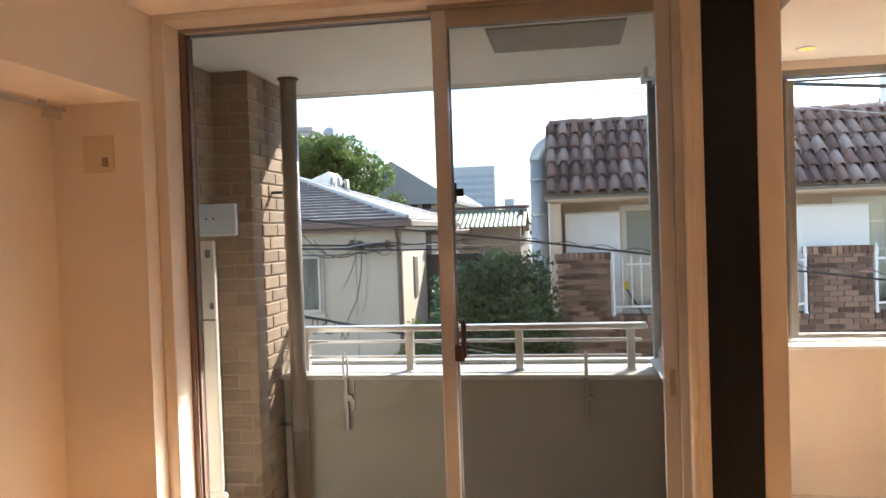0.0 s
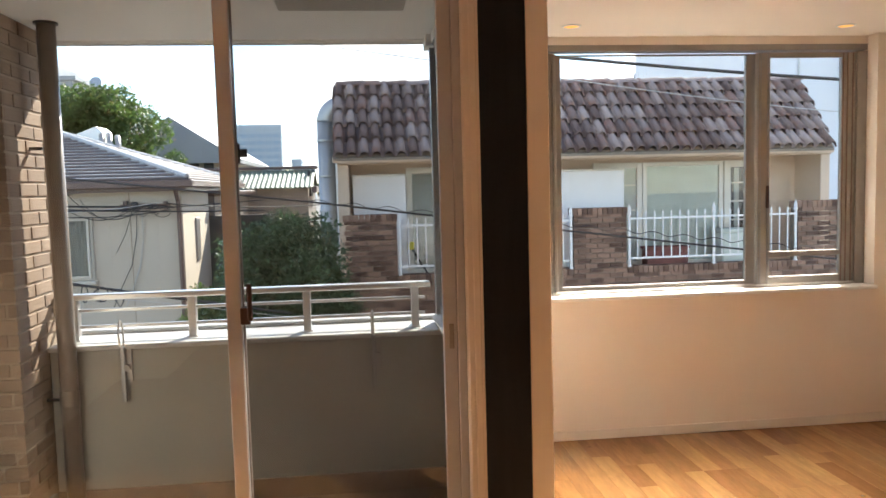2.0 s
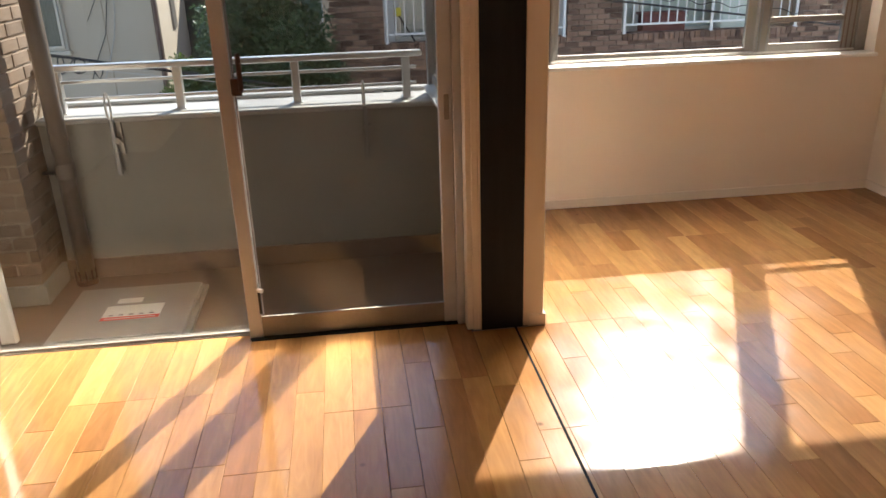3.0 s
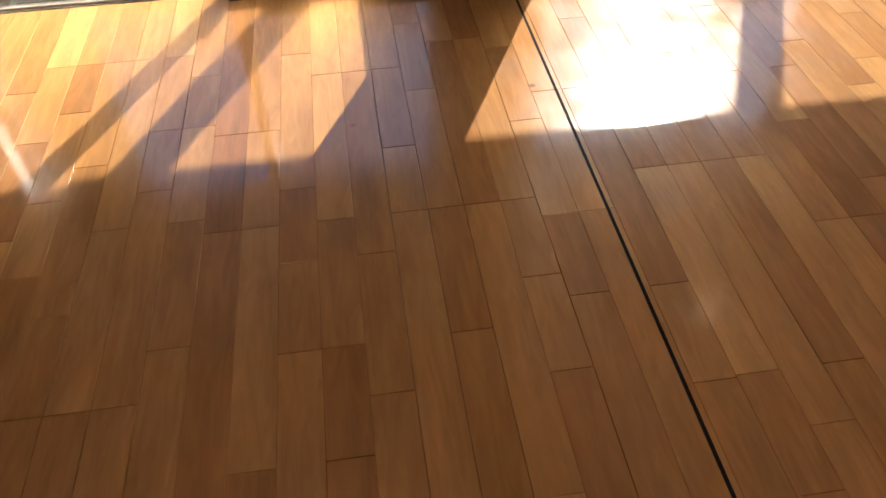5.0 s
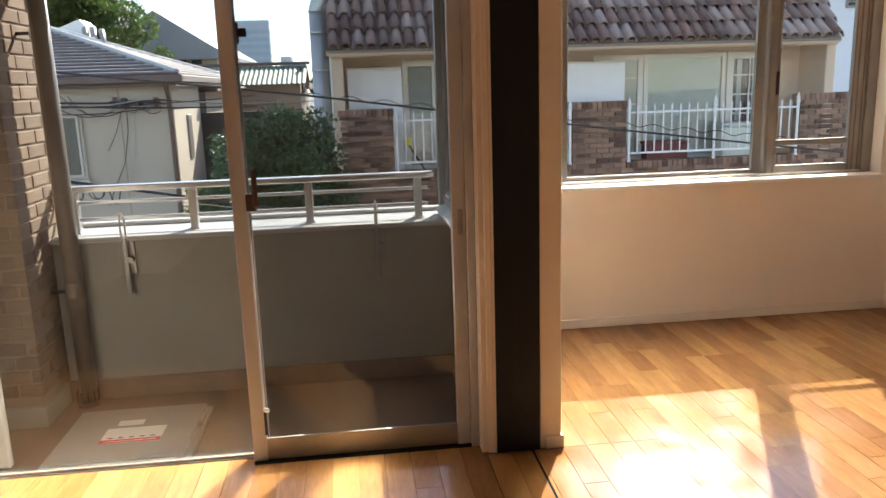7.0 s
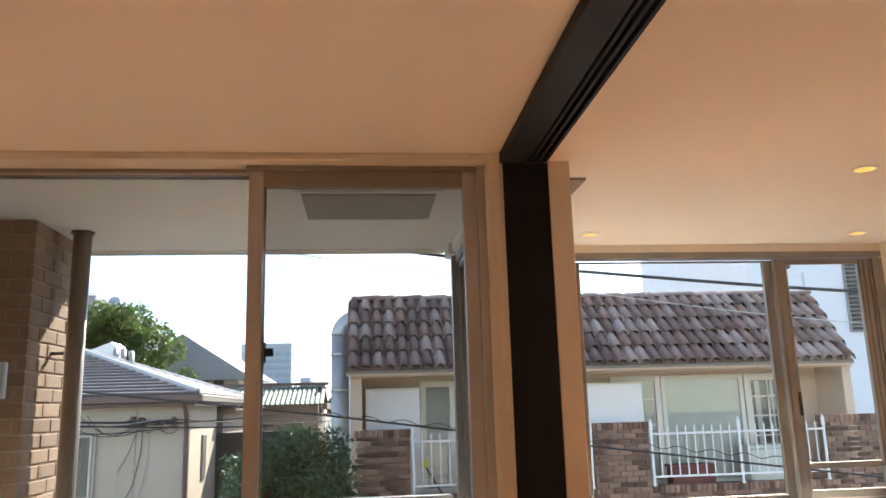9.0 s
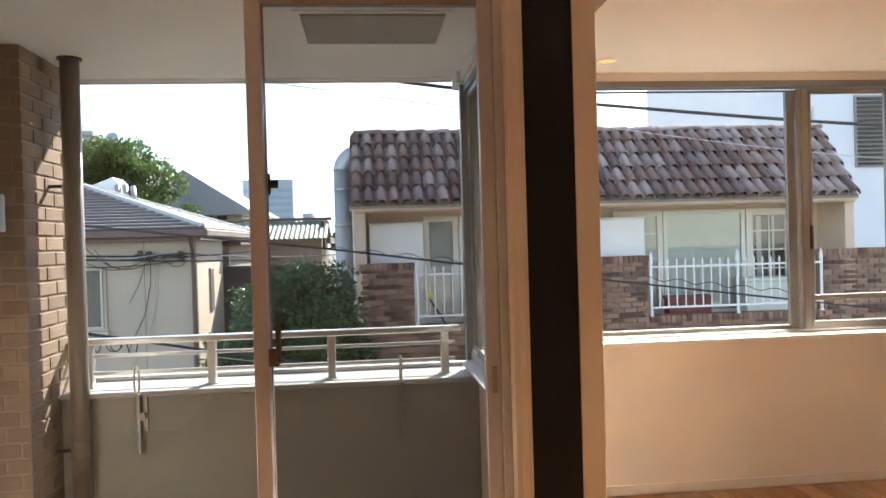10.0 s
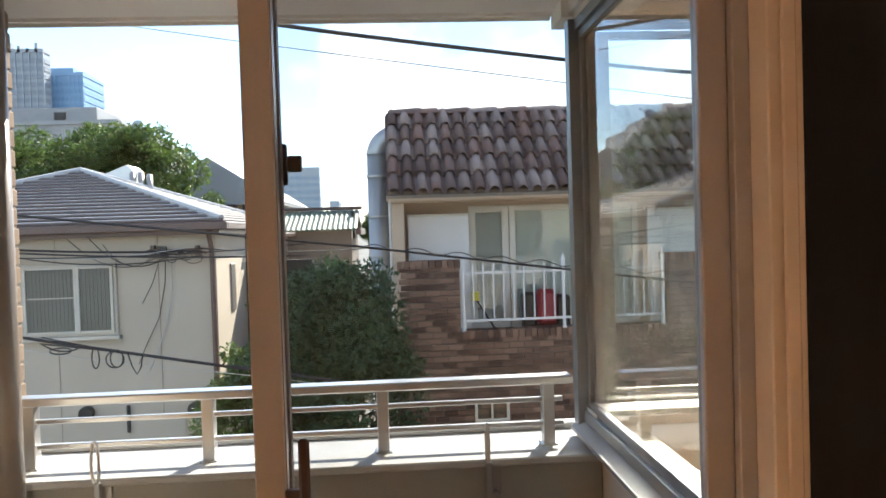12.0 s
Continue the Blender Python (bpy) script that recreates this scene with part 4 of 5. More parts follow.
part("verge", boxes(((-0.82, 20.0, 1.5), (-0.70, 22.8, 1.66)), bev=0.01), GUTTER, gh)
part("gable", prism([(-0.98, 1.4), (-0.9, 1.4), (-0.9, 2.1), (-0.98, 2.1)], 20.9, 21.9), DARKIN, gh)
ls = thing("low_wing", (-2.8, 22.0, G), "long low wing with a brown eave behind the beige house", "house wing")
part("wall", boxes(((-3.28, 15.52, G), (-2.5, 30.0, 1.50))), MORTAR2, ls)
part("roof", boxes(((-3.28, 15.52, 1.50), (-2.26, 30.2, 1.60)), bev=0.02), GUTTER, ls, "brown eave")

# grey gable hall behind the trees
hall = thing("grey_hall", (-7.5, 33.0, G), "long grey hall with a steep sheet roof behind the trees", "hall")


def gable_block(x0, x1, y0, y1, ze, zr):
    return prism([(x0, ze), (x1, ze), (x1, ze + 0.15), ((x0 + x1) / 2, zr), (x0, ze + 0.15)], y0, y1)


part("wall", boxes(((-8.7, 30.0, G), (-4.5, 40.0, 2.75))), STUCCO, hall)
part("roof", gable_block(-9.0, -4.1, 29.6, 40.5, 2.7, 4.45), GREYROOF, hall)
for k in range(5):
    part("window", boxes(((-7.6 + k * 0.55, 29.9, 1.9), (-7.25 + k * 0.55, 30.02, 2.75))), DARKIN, hall)


# ---- far buildings ----
def tower(name, label, x0, x1, y0, y1, top, wall, glass, floors, cols):
    t = thing(name, ((x0 + x1) / 2, (y0 + y1) / 2, G), label, "office tower")
    part("wall", boxes(((x0, y0, G), (x1, y1, top))), wall, t)
    h = (top - 2) / floors
    for k in range(floors):
        part("window_band", boxes(((x0 + 0.4, y0 - 0.3, 1 + k * h), (x1 - 0.4, y0 + 0.1, 1 + k * h + h * 0.55)), ((x1 - 0.1, y0 + 0.4, 1 + k * h), (x1 + 0.3, y1 - 0.4, 1 + k * h + h * 0.55))), glass, t)
    for k in range(cols + 1):
        x = x0 + (x1 - x0) * k / cols
        part("pier", boxes(((x - 0.25, y0 - 0.5, G), (x + 0.25, y0, top))), wall, t)
    part("parapet", boxes(((x0 - 0.3, y0 - 0.5, top), (x1 + 0.3, y1, top + 1.2))), wall, t)
    return t


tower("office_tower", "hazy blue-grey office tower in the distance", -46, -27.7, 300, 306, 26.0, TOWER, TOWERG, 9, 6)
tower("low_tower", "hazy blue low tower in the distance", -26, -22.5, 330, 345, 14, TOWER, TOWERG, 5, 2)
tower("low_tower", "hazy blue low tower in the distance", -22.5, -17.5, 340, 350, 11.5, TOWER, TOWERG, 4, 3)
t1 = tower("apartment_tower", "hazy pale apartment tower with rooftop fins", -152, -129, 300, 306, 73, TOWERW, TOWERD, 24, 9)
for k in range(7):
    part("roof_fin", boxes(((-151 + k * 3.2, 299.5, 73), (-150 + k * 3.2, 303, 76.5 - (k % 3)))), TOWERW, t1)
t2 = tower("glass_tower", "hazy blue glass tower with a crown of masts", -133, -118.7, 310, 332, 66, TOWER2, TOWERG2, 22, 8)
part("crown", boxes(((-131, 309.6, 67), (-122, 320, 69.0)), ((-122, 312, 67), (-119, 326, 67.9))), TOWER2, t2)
mb = thing("flat_roof_block", (-23, 62, G), "grey flat-roofed block above the hedge", "building")
part("wall", boxes(((-34, 58, G), (-19.6, 68, 10.0)), ((-19.6, 58, G), (-17.4, 68, 9.1))), GREYROOF, mb)
part("penthouse", boxes(((-27.5, 59, 10.0), (-21.2, 64, 11.3)), bev=0.05), GREYROOF, mb)
part("roof_edge", boxes(((-34.2, 57.8, 9.9), (-19.3, 68, 10.2))), GREYROOF, mb)
part("window", boxes(((-24.2, 58.9, 10.3), (-23.4, 59.1, 10.95))), DARKIN, mb)
sd = part("dish_pole", bar((-17.97, 58, 9.0), (-17.97, 58, 9.6), 0.08, 6), DUCT, mb)
part("dish", bar((-17.97, 57.9, 9.7), (-17.97, 57.8, 9.75), 0.42, 16), TOWERW, mb, "round dish")

wb = thing("white_building", (14.0, 23.0, G), "tall white rendered building with a louvred window", "building")
part("wall", boxes(((10.9, 20.0, G), (22, 28, 9.5))), WHITEW, wb)
lv = part("louvre_frame", boxes(((13.75, 19.93, 3.2), (14.6, 20.0, 5.2))), GREYROOF, wb)
for k in range(16):
    part("louvre_slat", boxes(((13.8, 19.86, 3.26 + k * 0.12), (14.55, 19.94, 3.33 + k * 0.12))), DARKIN, lv)
part("bracket", boxes(((11.8, 19.8, 5.0), (12.1, 20.0, 5.12))), DARKIN, wb)
part("conduit", bar((12.55, 19.97, G), (12.55, 19.97, 4.9), 0.025, 6), DUCT, wb)
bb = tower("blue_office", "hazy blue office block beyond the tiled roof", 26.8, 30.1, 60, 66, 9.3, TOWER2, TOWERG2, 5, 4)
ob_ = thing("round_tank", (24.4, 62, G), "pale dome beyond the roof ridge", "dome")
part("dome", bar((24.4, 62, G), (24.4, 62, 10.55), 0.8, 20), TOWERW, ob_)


# ---- trees ----
def foliage(centres, count, size, spread, seed):
    """Leaves as small bent blades gathered in uneven clumps."""
    rng = np.random.default_rng(seed)
    c = np.array([q[:3] for q in centres])
    rad = np.array([q[3] for q in centres])
    w = rad ** 2
    pick = rng.choice(len(c), count, p=w / w.sum())
    d = rng.normal(size=(count, 3))
    d /= np.linalg.norm(d, axis=1)[:, None]
    r = rad[pick] * (0.55 + 0.5 * rng.random(count) ** 0.6) * (1 + spread * rng.normal(size=count) * 0.12)
    p = c[pick] + d * r[:, None]
    axis = rng.normal(size=(count, 3)) + d * 0.8
    axis /= np.linalg.norm(axis, axis=1)[:, None]
    side = np.cross(axis, rng.normal(size=(count, 3)))
    side /= np.linalg.norm(side, axis=1)[:, None]
    s = size * (0.6 + 0.8 * rng.random(count))[:, None]
    nrm = np.cross(axis, side)
    v = np.stack([p - axis * s, p + side * s * 0.42 + nrm * s * 0.12, p + axis * s, p - side * s * 0.42 + nrm * s * 0.12], 1).reshape(-1, 3)
    k = np.arange(count) * 4
    f = np.stack([np.stack([k, k + 1, k + 2], 1), np.stack([k, k + 2, k + 3], 1)], 1).reshape(-1, 3)
    me = bpy.data.meshes.new("crown")
    me.from_pydata(v.tolist(), [], f.tolist())
    return me


def clumps(x0, x1, y0, y1, z0, z1, n, r0, r1, seed, dome=True):
    rng = random.Random(seed)
    out = []
    while len(out) < n:
        u, v, w = rng.uniform(-1, 1), rng.uniform(-1, 1), rng.uniform(-1, 1)
        if dome and u * u + v * v + w * w > 1:
            continue
        out.append(((x0 + x1) / 2 + u * (x1 - x0) / 2, (y0 + y1) / 2 + v * (y1 - y0) / 2, (z0 + z1) / 2 + w * (z1 - z0) / 2, rng.uniform(r0, r1)))
    return out


def tree(name, label, base, centres, count, size, leaf, seed, trunk=0.1, category="tree"):
    t = thing(name, base, label, category)
    top = max(centres, key=lambda q: q[2])
    tr = rod(bmesh.new(), base, (base[0], base[1], (base[2] + top[2]) / 2), trunk, 10, trunk * 0.5)
    part("trunk", tr, BARK, t)
    rng = random.Random(seed)
    for q in rng.sample(centres, min(14, len(centres))):
        z = base[2] + (q[2] - base[2]) * 0.45
        part("limb", bar((base[0], base[1], min(z, (base[2] + top[2]) / 2)), q[:3], trunk * 0.35, 6, 0.012), BARK, t)
    me = foliage(centres, count, size, 1.0, seed)
    me.materials.append(leaf)
    cr_ = new("crown", me)
    hang(cr_, t)
    return t


bush = clumps(-1.70, 0.24, 8.9, 10.7, -2.9, 1.22, 190, 0.18, 0.34, 3) + clumps(-1.1, 0.0, 9.2, 10.4, 0.2, 1.22, 40, 0.14, 0.26, 33)
tree("dark_shrub", "dense dark green broad-leaved shrub across the lane", (-0.6, 9.75, G), bush, 70000, 0.034, LEAF, 5, 0.09, "shrub")
sb = clumps(-2.15, -1.15, 9.2, 10.2, -2.6, 0.38, 50, 0.12, 0.24, 8)
tree("light_shrub", "bright yellow-green shrub beside the dark one", (-1.6, 9.7, G), sb, 16000, 0.032, LEAF2, 9, 0.05, "shrub")
hd = clumps(-17.0, -11.0, 22.5, 26, 0.9, 5.25, 80, 0.4, 0.7, 11, False)
tree("hedge_tree", "tall clipped evergreen behind the beige house", (-13, 24, G), hd, 45000, 0.075, LEAF2, 12, 0.2)
hd = clumps(-12.0, -7.8, 22.5, 26, 0.9, 4.35, 80, 0.35, 0.65, 13, False)
tree("hedge_tree", "tall clipped evergreen behind the beige house", (-10, 24, G), hd, 45000, 0.075, LEAF2, 14, 0.2)
hd = clumps(-9.4, -5.6, 22.5, 25.5, -1.2, 4.3, 60, 0.40, 0.65, 15) + clumps(-7.6, -5.5, 22.8, 25.2, 0.8, 4.55, 60, 0.28, 0.55, 25, False)
tree("round_tree", "leafy green tree with an uneven crown behind the roof", (-7.2, 24, G), hd, 60000, 0.070, LEAF2, 16, 0.2)
hd = clumps(-5.9, -4.7, 25.2, 26.4, 0.5, 2.75, 14, 0.3, 0.45, 17)
tree("small_tree", "small light green tree beside the grey hall", (-5.3, 25.8, G), hd, 9000, 0.06, LEAF2, 18, 0.08)
hd = clumps(-0.9, -0.3, 28, 29, 1.2, 2.3, 10, 0.2, 0.35, 19)
tree("small_tree", "small light green tree beyond the duct", (-0.6, 28.5, G), hd, 4000, 0.05, LEAF2, 20, 0.06)


# ---- cables ----
def bend(knots, y, n=10):
    """A smooth line through knots of x and z in the plane y."""
    out = []
    for i in range(len(knots) - 1):
        p0, p1, p2, p3 = (Vector(knots[min(max(j, 0), len(knots) - 1)]) for j in (i - 1, i, i + 1, i + 2))
        t0 = (p2 - p0) / max(p2.x - p0.x, 0.01)
        t1 = (p3 - p1) / max(p3.x - p1.x, 0.01)
        for k in range(n):
            u = k / n
            h = (p2.x - p1.x)
            z = (1 + 2 * u) * (1 - u) ** 2 * p1.y + u * (1 - u) ** 2 * h * t0.y + u * u * (3 - 2 * u) * p2.y + u * u * (u - 1) * h * t1.y
            out.append((p1.x + h * u, y, z))
    out.append((knots[-1][0], y, knots[-1][1]))
    return out


def cable(label, pts, r, mat=CABLE, extra=()):
    t = thing("overhead_cable", pts[len(pts) // 2], label, "cable")
    part("wire", tube(pts, r, 6), mat, t)
    for e in extra:
        part("tie", tube(e, r * 0.42, 5), CABLE, t)
    return t


def coils(a, b, n, rad, r0=0.0):
    a, b = Vector(a), Vector(b)
    return [a.lerp(b, i / (n * 12)) + Vector((0, math.cos(i / 12 * math.tau) * rad, math.sin(i / 12 * math.tau) * rad)) for i in range(n * 12 + 1)]


def ring(c, rx, rz):
    return [(c[0] + rx * math.cos(k * math.tau / 16), c[1], c[2] + rz * math.sin(k * math.tau / 16)) for k in range(17)]


cable("thick black overhead cable", bend([(-20, 6.6), (-8, 4.62), (-0.88, 3.458), (1.71, 3.105), (2.81, 2.975), (6.18, 2.70), (12, 2.42), (22, 2.35)], 8.5), 0.019)
cable("thin grey overhead wire", bend([(-18, 6.2), (-2.69, 3.547), (1.44, 2.93), (6.0, 2.33), (20, 1.2)], 8.5), 0.0055, CABLEW)
cable("looped black overhead cable with spiral hanger", sag((-14, 8.5, 3.2), (-0.2, 8.5, 1.42), 0.02) + sag((-0.2, 8.5, 1.42), (13, 8.5, -0.3), 0.05)[1:], 0.012, CABLE, [coils((-0.2, 8.5, 1.43), (6.0, 8.5, 0.66), 16, 0.022)])
cable("pair of black cables over the lane", bend([(-12, 2.32), (-3.28, 0.622), (-1.345, 0.262), (-0.5, 0.11)], 8.9), 0.017, CABLE, [ring((-2.80, 8.88, 0.44), 0.035, 0.10), ring((-2.62, 8.88, 0.42), 0.085, 0.08), ring((-2.60, 8.87, 0.43), 0.06, 0.085), [(-2.50, 8.88, 0.47), (-2.46, 8.88, 0.34), (-2.42, 8.88, 0.27), (-2.38, 8.88, 0.34), (-2.36, 8.88, 0.45)], sag((-3.3, 8.88, 0.60), (-2.95, 8.88, 0.54), 0.05, 8), ring((-3.12, 8.88, 0.52), 0.10, 0.03), sag((-3.28, 8.86, 0.66), (-1.345, 8.86, 0.29), 0.03, 12), sag((-3.28, 8.84, 0.60), (-1.345, 8.9, 0.25), -0.02, 12)])
cable("grey cable under the pair", bend([(-12, 2.20), (-3.28, 0.50), (-1.345, 0.20), (-0.5, 0.06)], 8.92), 0.005, CABLEW)
cable("black service cable to the house corner", sag((-9, 12.5, 1.95), (-3.3, 12.78, 1.36), 0.12) + sag((-3.3, 12.78, 1.36), (-2.66, 12.8, 1.33), -0.02, 6)[1:], 0.016, CABLE,
      [ring((-2.95, 12.75, 1.30), 0.09, 0.07), ring((-2.84, 12.75, 1.27), 0.13, 0.09), ring((-3.15, 12.75, 1.28), 0.07, 0.08), sag((-3.4, 12.8, 1.35), (-4.1, 12.7, 1.5), 0.25, 10), sag((-4.6, 12.7, 1.6), (-3.3, 12.8, 1.34), 0.3, 12)])
cable("black drop wire on the stucco", [(-3.30, 12.96, 1.34), (-3.32, 12.96, 0.9), (-3.42, 12.96, 0.4), (-3.62, 12.96, 0.0), (-3.75, 12.96, -0.3)], 0.007)
cable("white drop wire on the stucco", [(-3.22, 12.96, 1.34), (-3.22, 12.96, 0.8), (-3.30, 12.96, 0.35), (-3.46, 12.96, -0.1), (-3.6, 12.96, -0.4)], 0.008, CABLEW)
cable("short black drop wire on the stucco", [(-3.36, 12.95, 1.32), (-3.5, 12.95, 0.9), (-3.66, 12.95, 0.6)], 0.006)
cable("black wire under the eave", sag((-8.0, 12.55, 1.72), (-1.2, 12.6, 1.25), 0.12), 0.013)
cable("slack black wire across the stucco", sag((-6.2, 12.6, 1.60), (-2.7, 12.7, 1.30), 0.22), 0.009)
cable("slack grey wire across the stucco", sag((-5.6, 12.62, 1.38), (-2.9, 12.75, 1.42), 0.10), 0.007, CABLEW)
cable("drooping black wire from the bracket", sag((-4.35, 12.8, 1.62), (-3.1, 12.8, 1.40), 0.34), 0.008)
cable("black wire to the far eave", sag((-2.75, 12.7, 1.40), (3.2, 20.0, 1.9), 0.35), 0.011)
brk = thing("cable_bracket", (-3.25, 12.95, 1.36), "rusty cable bracket on the beige wall", "bracket")
part("bracket_bar", boxes(((-3.55, 12.90, 1.36), (-2.75, 12.93, 1.40)), ((-3.5, 12.90, 1.30), (-3.44, 13.0, 1.46)), ((-2.86, 12.90, 1.30), (-2.80, 13.0, 1.44)), bev=0.004), GUTTER, brk)
part("insulator", boxes(((-3.36, 12.87, 1.30), (-3.26, 12.93, 1.44)), bev=0.01), BLACKP, brk)
part("insulator", boxes(((-3.1, 12.87, 1.31), (-3.02, 12.93, 1.40)), bev=0.01), BLACKP, brk)
cable("thin black wire under the eave", sag((-8.0, 12.5, 1.55), (-1.2, 12.55, 1.42), 0.16), 0.009)

# ---- pieces: roof tiles, bricks, floorboards ----
def child_piece(name, me, parent, m):
    ob = bpy.data.objects.new(name, me)
    scene.collection.objects.link(ob)
    ob.parent = parent
    p = Vector(parent.location) if not parent.parent else Vector((0, 0, 0))
    ob.matrix_parent_inverse = Matrix.Translation(-p)
    ob.matrix_basis = m
    return ob


def brick_mesh(w, d, h, material, name="brick"):
    return mesh_of(name, boxes(((0, 0, 0), (w, d, h)), bev=0.0011 if name == "floorboard" else 0.003), material)


cache = {}


def piece_mesh(kind, w, d, h, material):
    key = (kind, round(w, 3), round(d, 3), round(h, 3))
    if key not in cache:
        cache[key] = brick_mesh(key[1], key[2], key[3], material, kind)
    return cache[key]


def pantile():
    """A barrel with its flat pan, tapering to the upper end, 0.34 long."""
    bm = bmesh.new()
    prof = [(-0.092, 0.012), (-0.076, 0.0), (-0.062, 0.004), (-0.058, 0.046), (-0.036, 0.086), (0.0, 0.100), (0.036, 0.086), (0.058, 0.046), (0.062, 0.004), (0.076, 0.0), (0.092, 0.012)]
    low = [bm.verts.new((x, -0.02, z + 0.040)) for x, z in prof]
    high = [bm.verts.new((x * 0.86, 0.37, z * 0.8 + 0.004)) for x, z in prof]
    und = [bm.verts.new((x, -0.014, z + 0.022)) for x, z in prof]
    for k in range(len(prof) - 1):
        bm.faces.new((low[k], low[k + 1], high[k + 1], high[k]))
        bm.faces.new((und[k], und[k + 1], low[k + 1], low[k]))
    bmesh.ops.recalc_face_normals(bm, faces=list(bm.faces))
    return mesh_of("roof_tile", bm, TILE, True)


tile_me = pantile()
slope = math.degrees(math.atan2(3.13 - 1.985, 11.93 - 10.74))
rng = random.Random(4)
cols, rws = 43, 5
for r in range(rws):
    for c in range(cols):
        f = r / rws
        m = pose(0.09 + c * (7.35 + 0.16 * f) / (cols - 1), 10.74 + f * 1.19, 1.985 + f * 1.145 + 0.006, slope + rng.uniform(-0.5, 0.5), rng.uniform(-1, 1), rng.uniform(-0.8, 0.8))
        child_piece("roof_tile", tile_me, roof, m)


def ridge_cap():
    bm = bmesh.new()
    a, b = [], []
    for k in range(7):
        t = k * math.pi / 6
        a.append(bm.verts.new((0, math.cos(t) * 0.115, math.sin(t) * 0.085)))
        b.append(bm.verts.new((0.44, math.cos(t) * 0.10, math.sin(t) * 0.07 - 0.012)))
    for k in range(6):
        bm.faces.new((a[k], a[k + 1], b[k + 1], b[k]))
    bm.faces.new(a[::-1])
    bm.faces.new(b)
    bmesh.ops.recalc_face_normals(bm, faces=list(bm.faces))
    return mesh_of("ridge_cap", bm, TILE)


cap_me = ridge_cap()
for k in range(18):
    child_piece("ridge_cap", cap_me, roof, pose(7.66 - k * 0.408, 11.93, 3.15, rng.uniform(-1, 1), rng.uniform(-1, 1), 180))
child_piece("ridge_cap", cap_me, roof, pose(0.50, 11.93, 3.155, 0, 0, 180))

# brick balcony wall of the tiled house
bw = part("brick_wall", boxes(((0.06, 11.012, G), (8.4, 11.2, 0.262)), ((0.12, 11.012, 0.262), (0.88, 11.2, 1.10)), ((3.53, 11.012, 0.262), (4.35, 11.2, 1.10)), ((7.10, 11.012, 0.262), (8.4, 11.2, 1.12))), MORTAR2, bh, "mortar joints")
CO = 0.076
near, far = [], []
z = -1.55
row = 0
while z < 1.06:
    x = 0.06 - (0.11 if row % 2 else 0)
    while x < 8.38:
        w = 0.176
        a, b = max(x, 0.06), min(x + w, 8.38)
        spans = [(a, b)]
        if z > 0.16:
            spans = [(max(a, p), min(b, q)) for p, q in ((0.12, 0.88), (3.53, 4.35), (7.10, 8.38))]
        for p, q in spans:
            if q - p > 0.04:
                hgt = 0.062
                (near if (z > 0.16 or z > -0.15 and p < 3.2) else far).append((p, q, z, hgt))
        x += 0.192
    z += CO
    row += 1
near, far = near[:300], far + near[300:]
for p, q, zz, hgt in near:
    child_piece("brick", piece_mesh("brick", q - p, 0.03, hgt, REDBRICK), bw, Matrix.Translation((p, 10.988 + rng.uniform(-0.004, 0.004), zz)))
fm = part("brick_field", boxes(*[((p, 10.988 + rng.uniform(-0.004, 0.004), zz), (q, 11.02, zz + hgt)) for p, q, zz, hgt in far]), REDBRICK, bw)
tagged(fm, "", "", "", "stuff")
# soldier course on top of the brick walls
for x0, x1, zt in ((0.10, 0.90, 1.075), (3.51, 4.37, 1.075), (7.08, 8.4, 1.095), (0.90, 3.51, 0.175), (4.37, 7.08, 0.175)):
    n = max(1, int((x1 - x0) / 0.078))
    for k in range(n):
        child_piece("coping_brick", piece_mesh("coping_brick", (x1 - x0) / n - 0.010, 0.24, 0.10, REDBRICK), bh, Matrix.Translation((x0 + k * (x1 - x0) / n, 10.975, zt)))

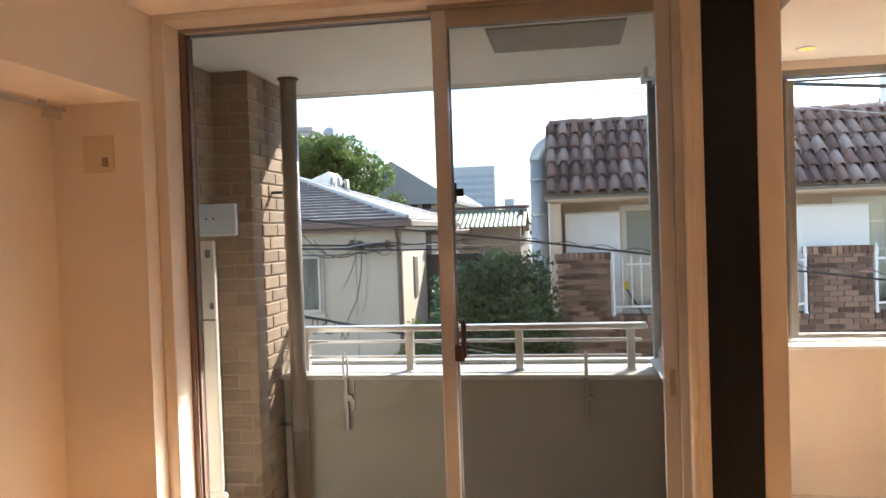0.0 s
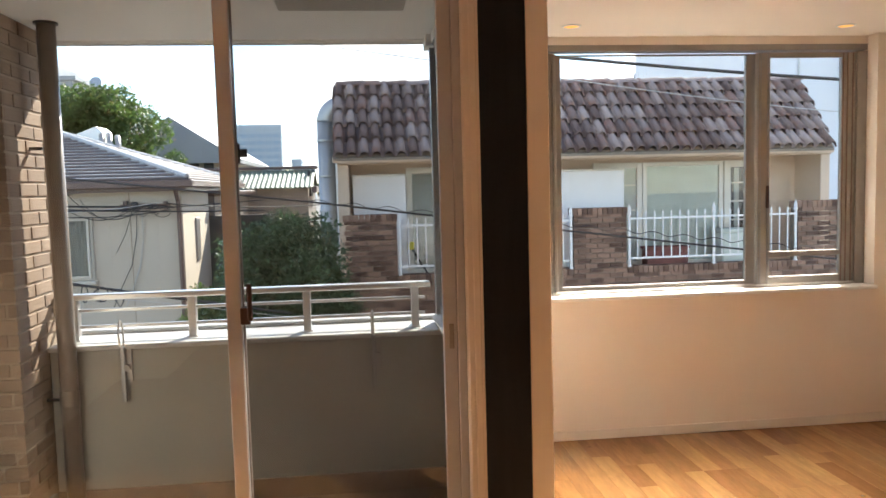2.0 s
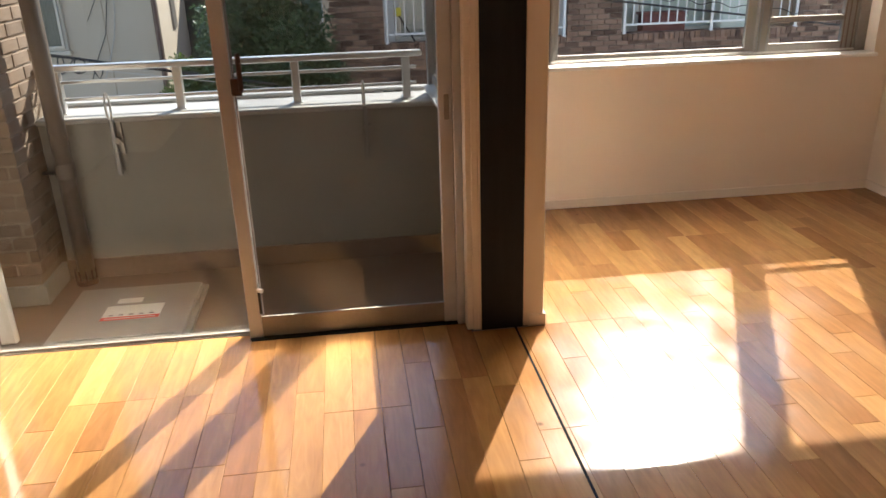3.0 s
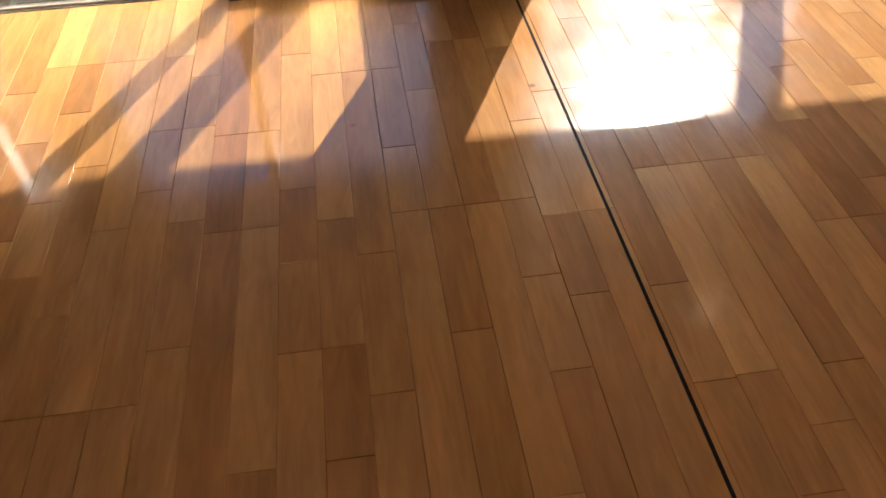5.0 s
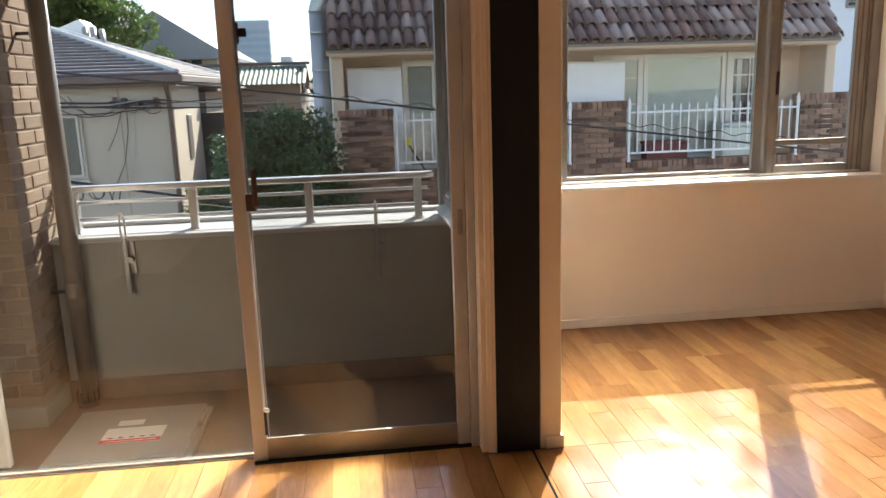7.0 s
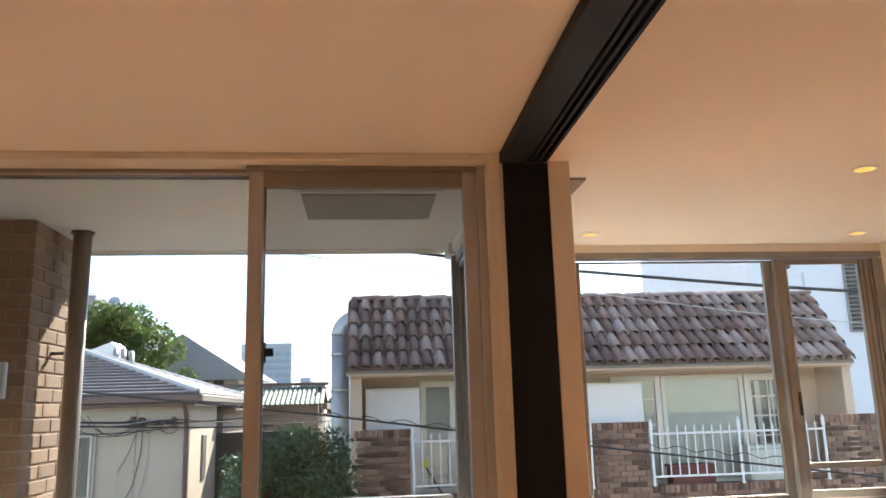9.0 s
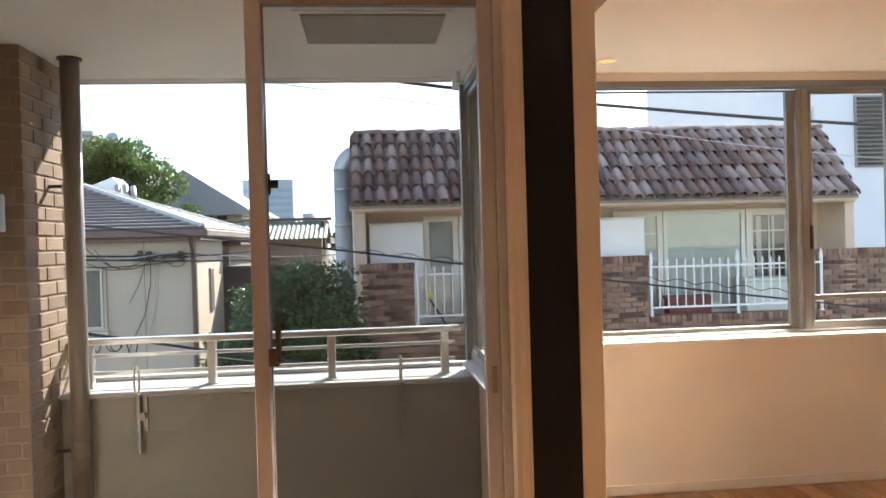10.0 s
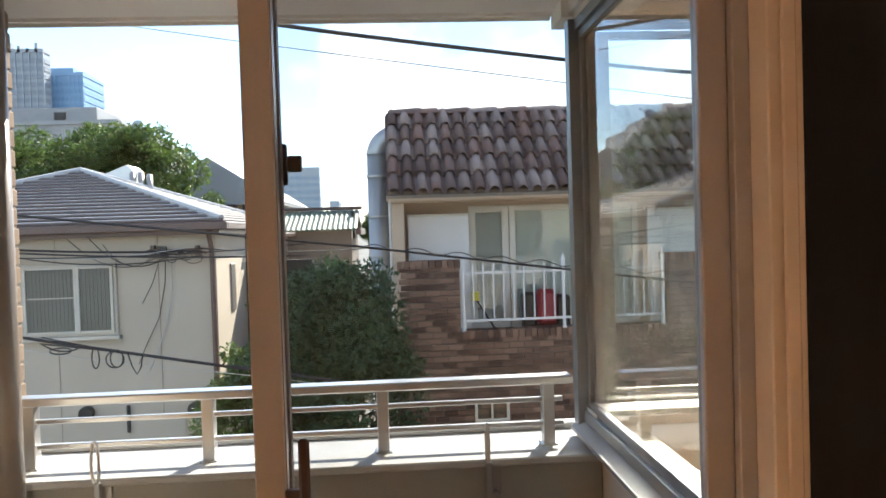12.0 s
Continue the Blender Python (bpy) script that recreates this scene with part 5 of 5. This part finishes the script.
# tan bricks of the balcony pier and side wall
pier = setting("wall_pier", boxes(((-1.70, 3.8235, -0.03), (-1.3955, 4.50, 2.45)), ((-1.72, 2.975, -0.1), (-1.604, 3.8235, 2.45))), MORTAR, "tan brick pier and side wall of the balcony")
z, row = -0.028, 0
while z < 2.40:
    s = 0.115 if row % 2 else 0.0
    # face towards the room
    for p, q in ((-1.60, -1.512 + s * 0.6), (-1.500 + s * 0.6, -1.388)):
        if q - p > 0.03:
            child_piece("brick", piece_mesh("brick", q - p, 0.02, 0.064, BRICK), pier, Matrix.Translation((p, 3.818 + rng.uniform(-0.001, 0.001), z)))
    y = 3.842 - (0.11 if row % 2 else 0)
    while y < (4.50 if z > 0.74 else 4.16):
        a, b = max(y, 3.842), min(y + 0.212, 4.508 if z > 0.74 else 4.168)
        if b - a > 0.03:
            child_piece("brick", piece_mesh("brick", 0.02, b - a, 0.064, BRICK), pier, Matrix.Translation((-1.410 + rng.uniform(-0.001, 0.002), a, z)))
        y += 0.224
    y = 2.98 - (0.11 if row % 2 else 0)
    while y < 3.81:
        a, b = max(y, 2.98), min(y + 0.212, 3.815)
        if b - a > 0.03:
            child_piece("brick", piece_mesh("brick", 0.02, b - a, 0.064, BRICK), pier, Matrix.Translation((-1.618 + rng.uniform(-0.001, 0.002), a, z)))
        y += 0.224
    z += 0.0752
    row += 1

# floorboards
fl_ = setting("floor", boxes(((-1.33, -2.6, -0.021), (0.77, 2.80, -0.016)), ((-1.28, 2.80, -0.021), (-0.21, 2.86, -0.016)), ((0.77, -2.6, -0.021), (3.6, 2.72, -0.016)), ((1.0, 2.72, -0.021), (3.6, 4.235, -0.016))), DARKPRINT_SHADE, "varnished hardwood strip floor")
rng = random.Random(21)
boards = []
pitch = 0.1043
k0 = int(math.floor((-1.72 - 0.0105) / pitch))
for k in range(k0, 36):
    xa = 0.0105 + k * pitch
    xb = xa + pitch - 0.0008
    xa, xb = max(xa, -1.72), min(xb, 3.598)
    if xb - xa < 0.02:
        continue
    front = 2.859 if xb < -0.19 else 2.80 if xb < 0.80 else (2.72 if xa < 1.045 else 4.226)
    y = front
    while y > -2.6:
        ln = rng.choice((0.30, 0.30, 0.45, 0.45, 0.6, 0.75, 0.9))
        ya = max(y - ln, -2.6)
        if not (xa < -1.33 and ya < -0.6):
            boards.append((xa, xb, ya, y - 0.0008))
        y = ya
for ya in (2.972, 3.27, 3.72):
    boards.append((1.001, 1.0525, ya, min(ya + (0.2972 if ya < 3 else 0.449), 4.226)))
boards.sort(key=lambda q: (abs((q[0] + q[1]) / 2 - 0.7) / 1.4) ** 2 + (abs((q[2] + q[3]) / 2 - 1.9) / 1.5) ** 2)
for xa, xb, ya, yb in boards[:300]:
    me = piece_mesh("floorboard", xb - xa, yb - ya, 0.0165, WOOD)
    child_piece("floorboard", me, fl_, Matrix.Translation((xa, ya, -0.0165 + rng.uniform(-0.0001, 0.0001))))
rest = part("floorboard_field", boxes(*[((xa, ya, -0.0165), (xb, yb, 0.0)) for xa, xb, ya, yb in boards[300:]], bev=0.0011), WOOD, fl_)
tagged(rest, "", "", "", "stuff")
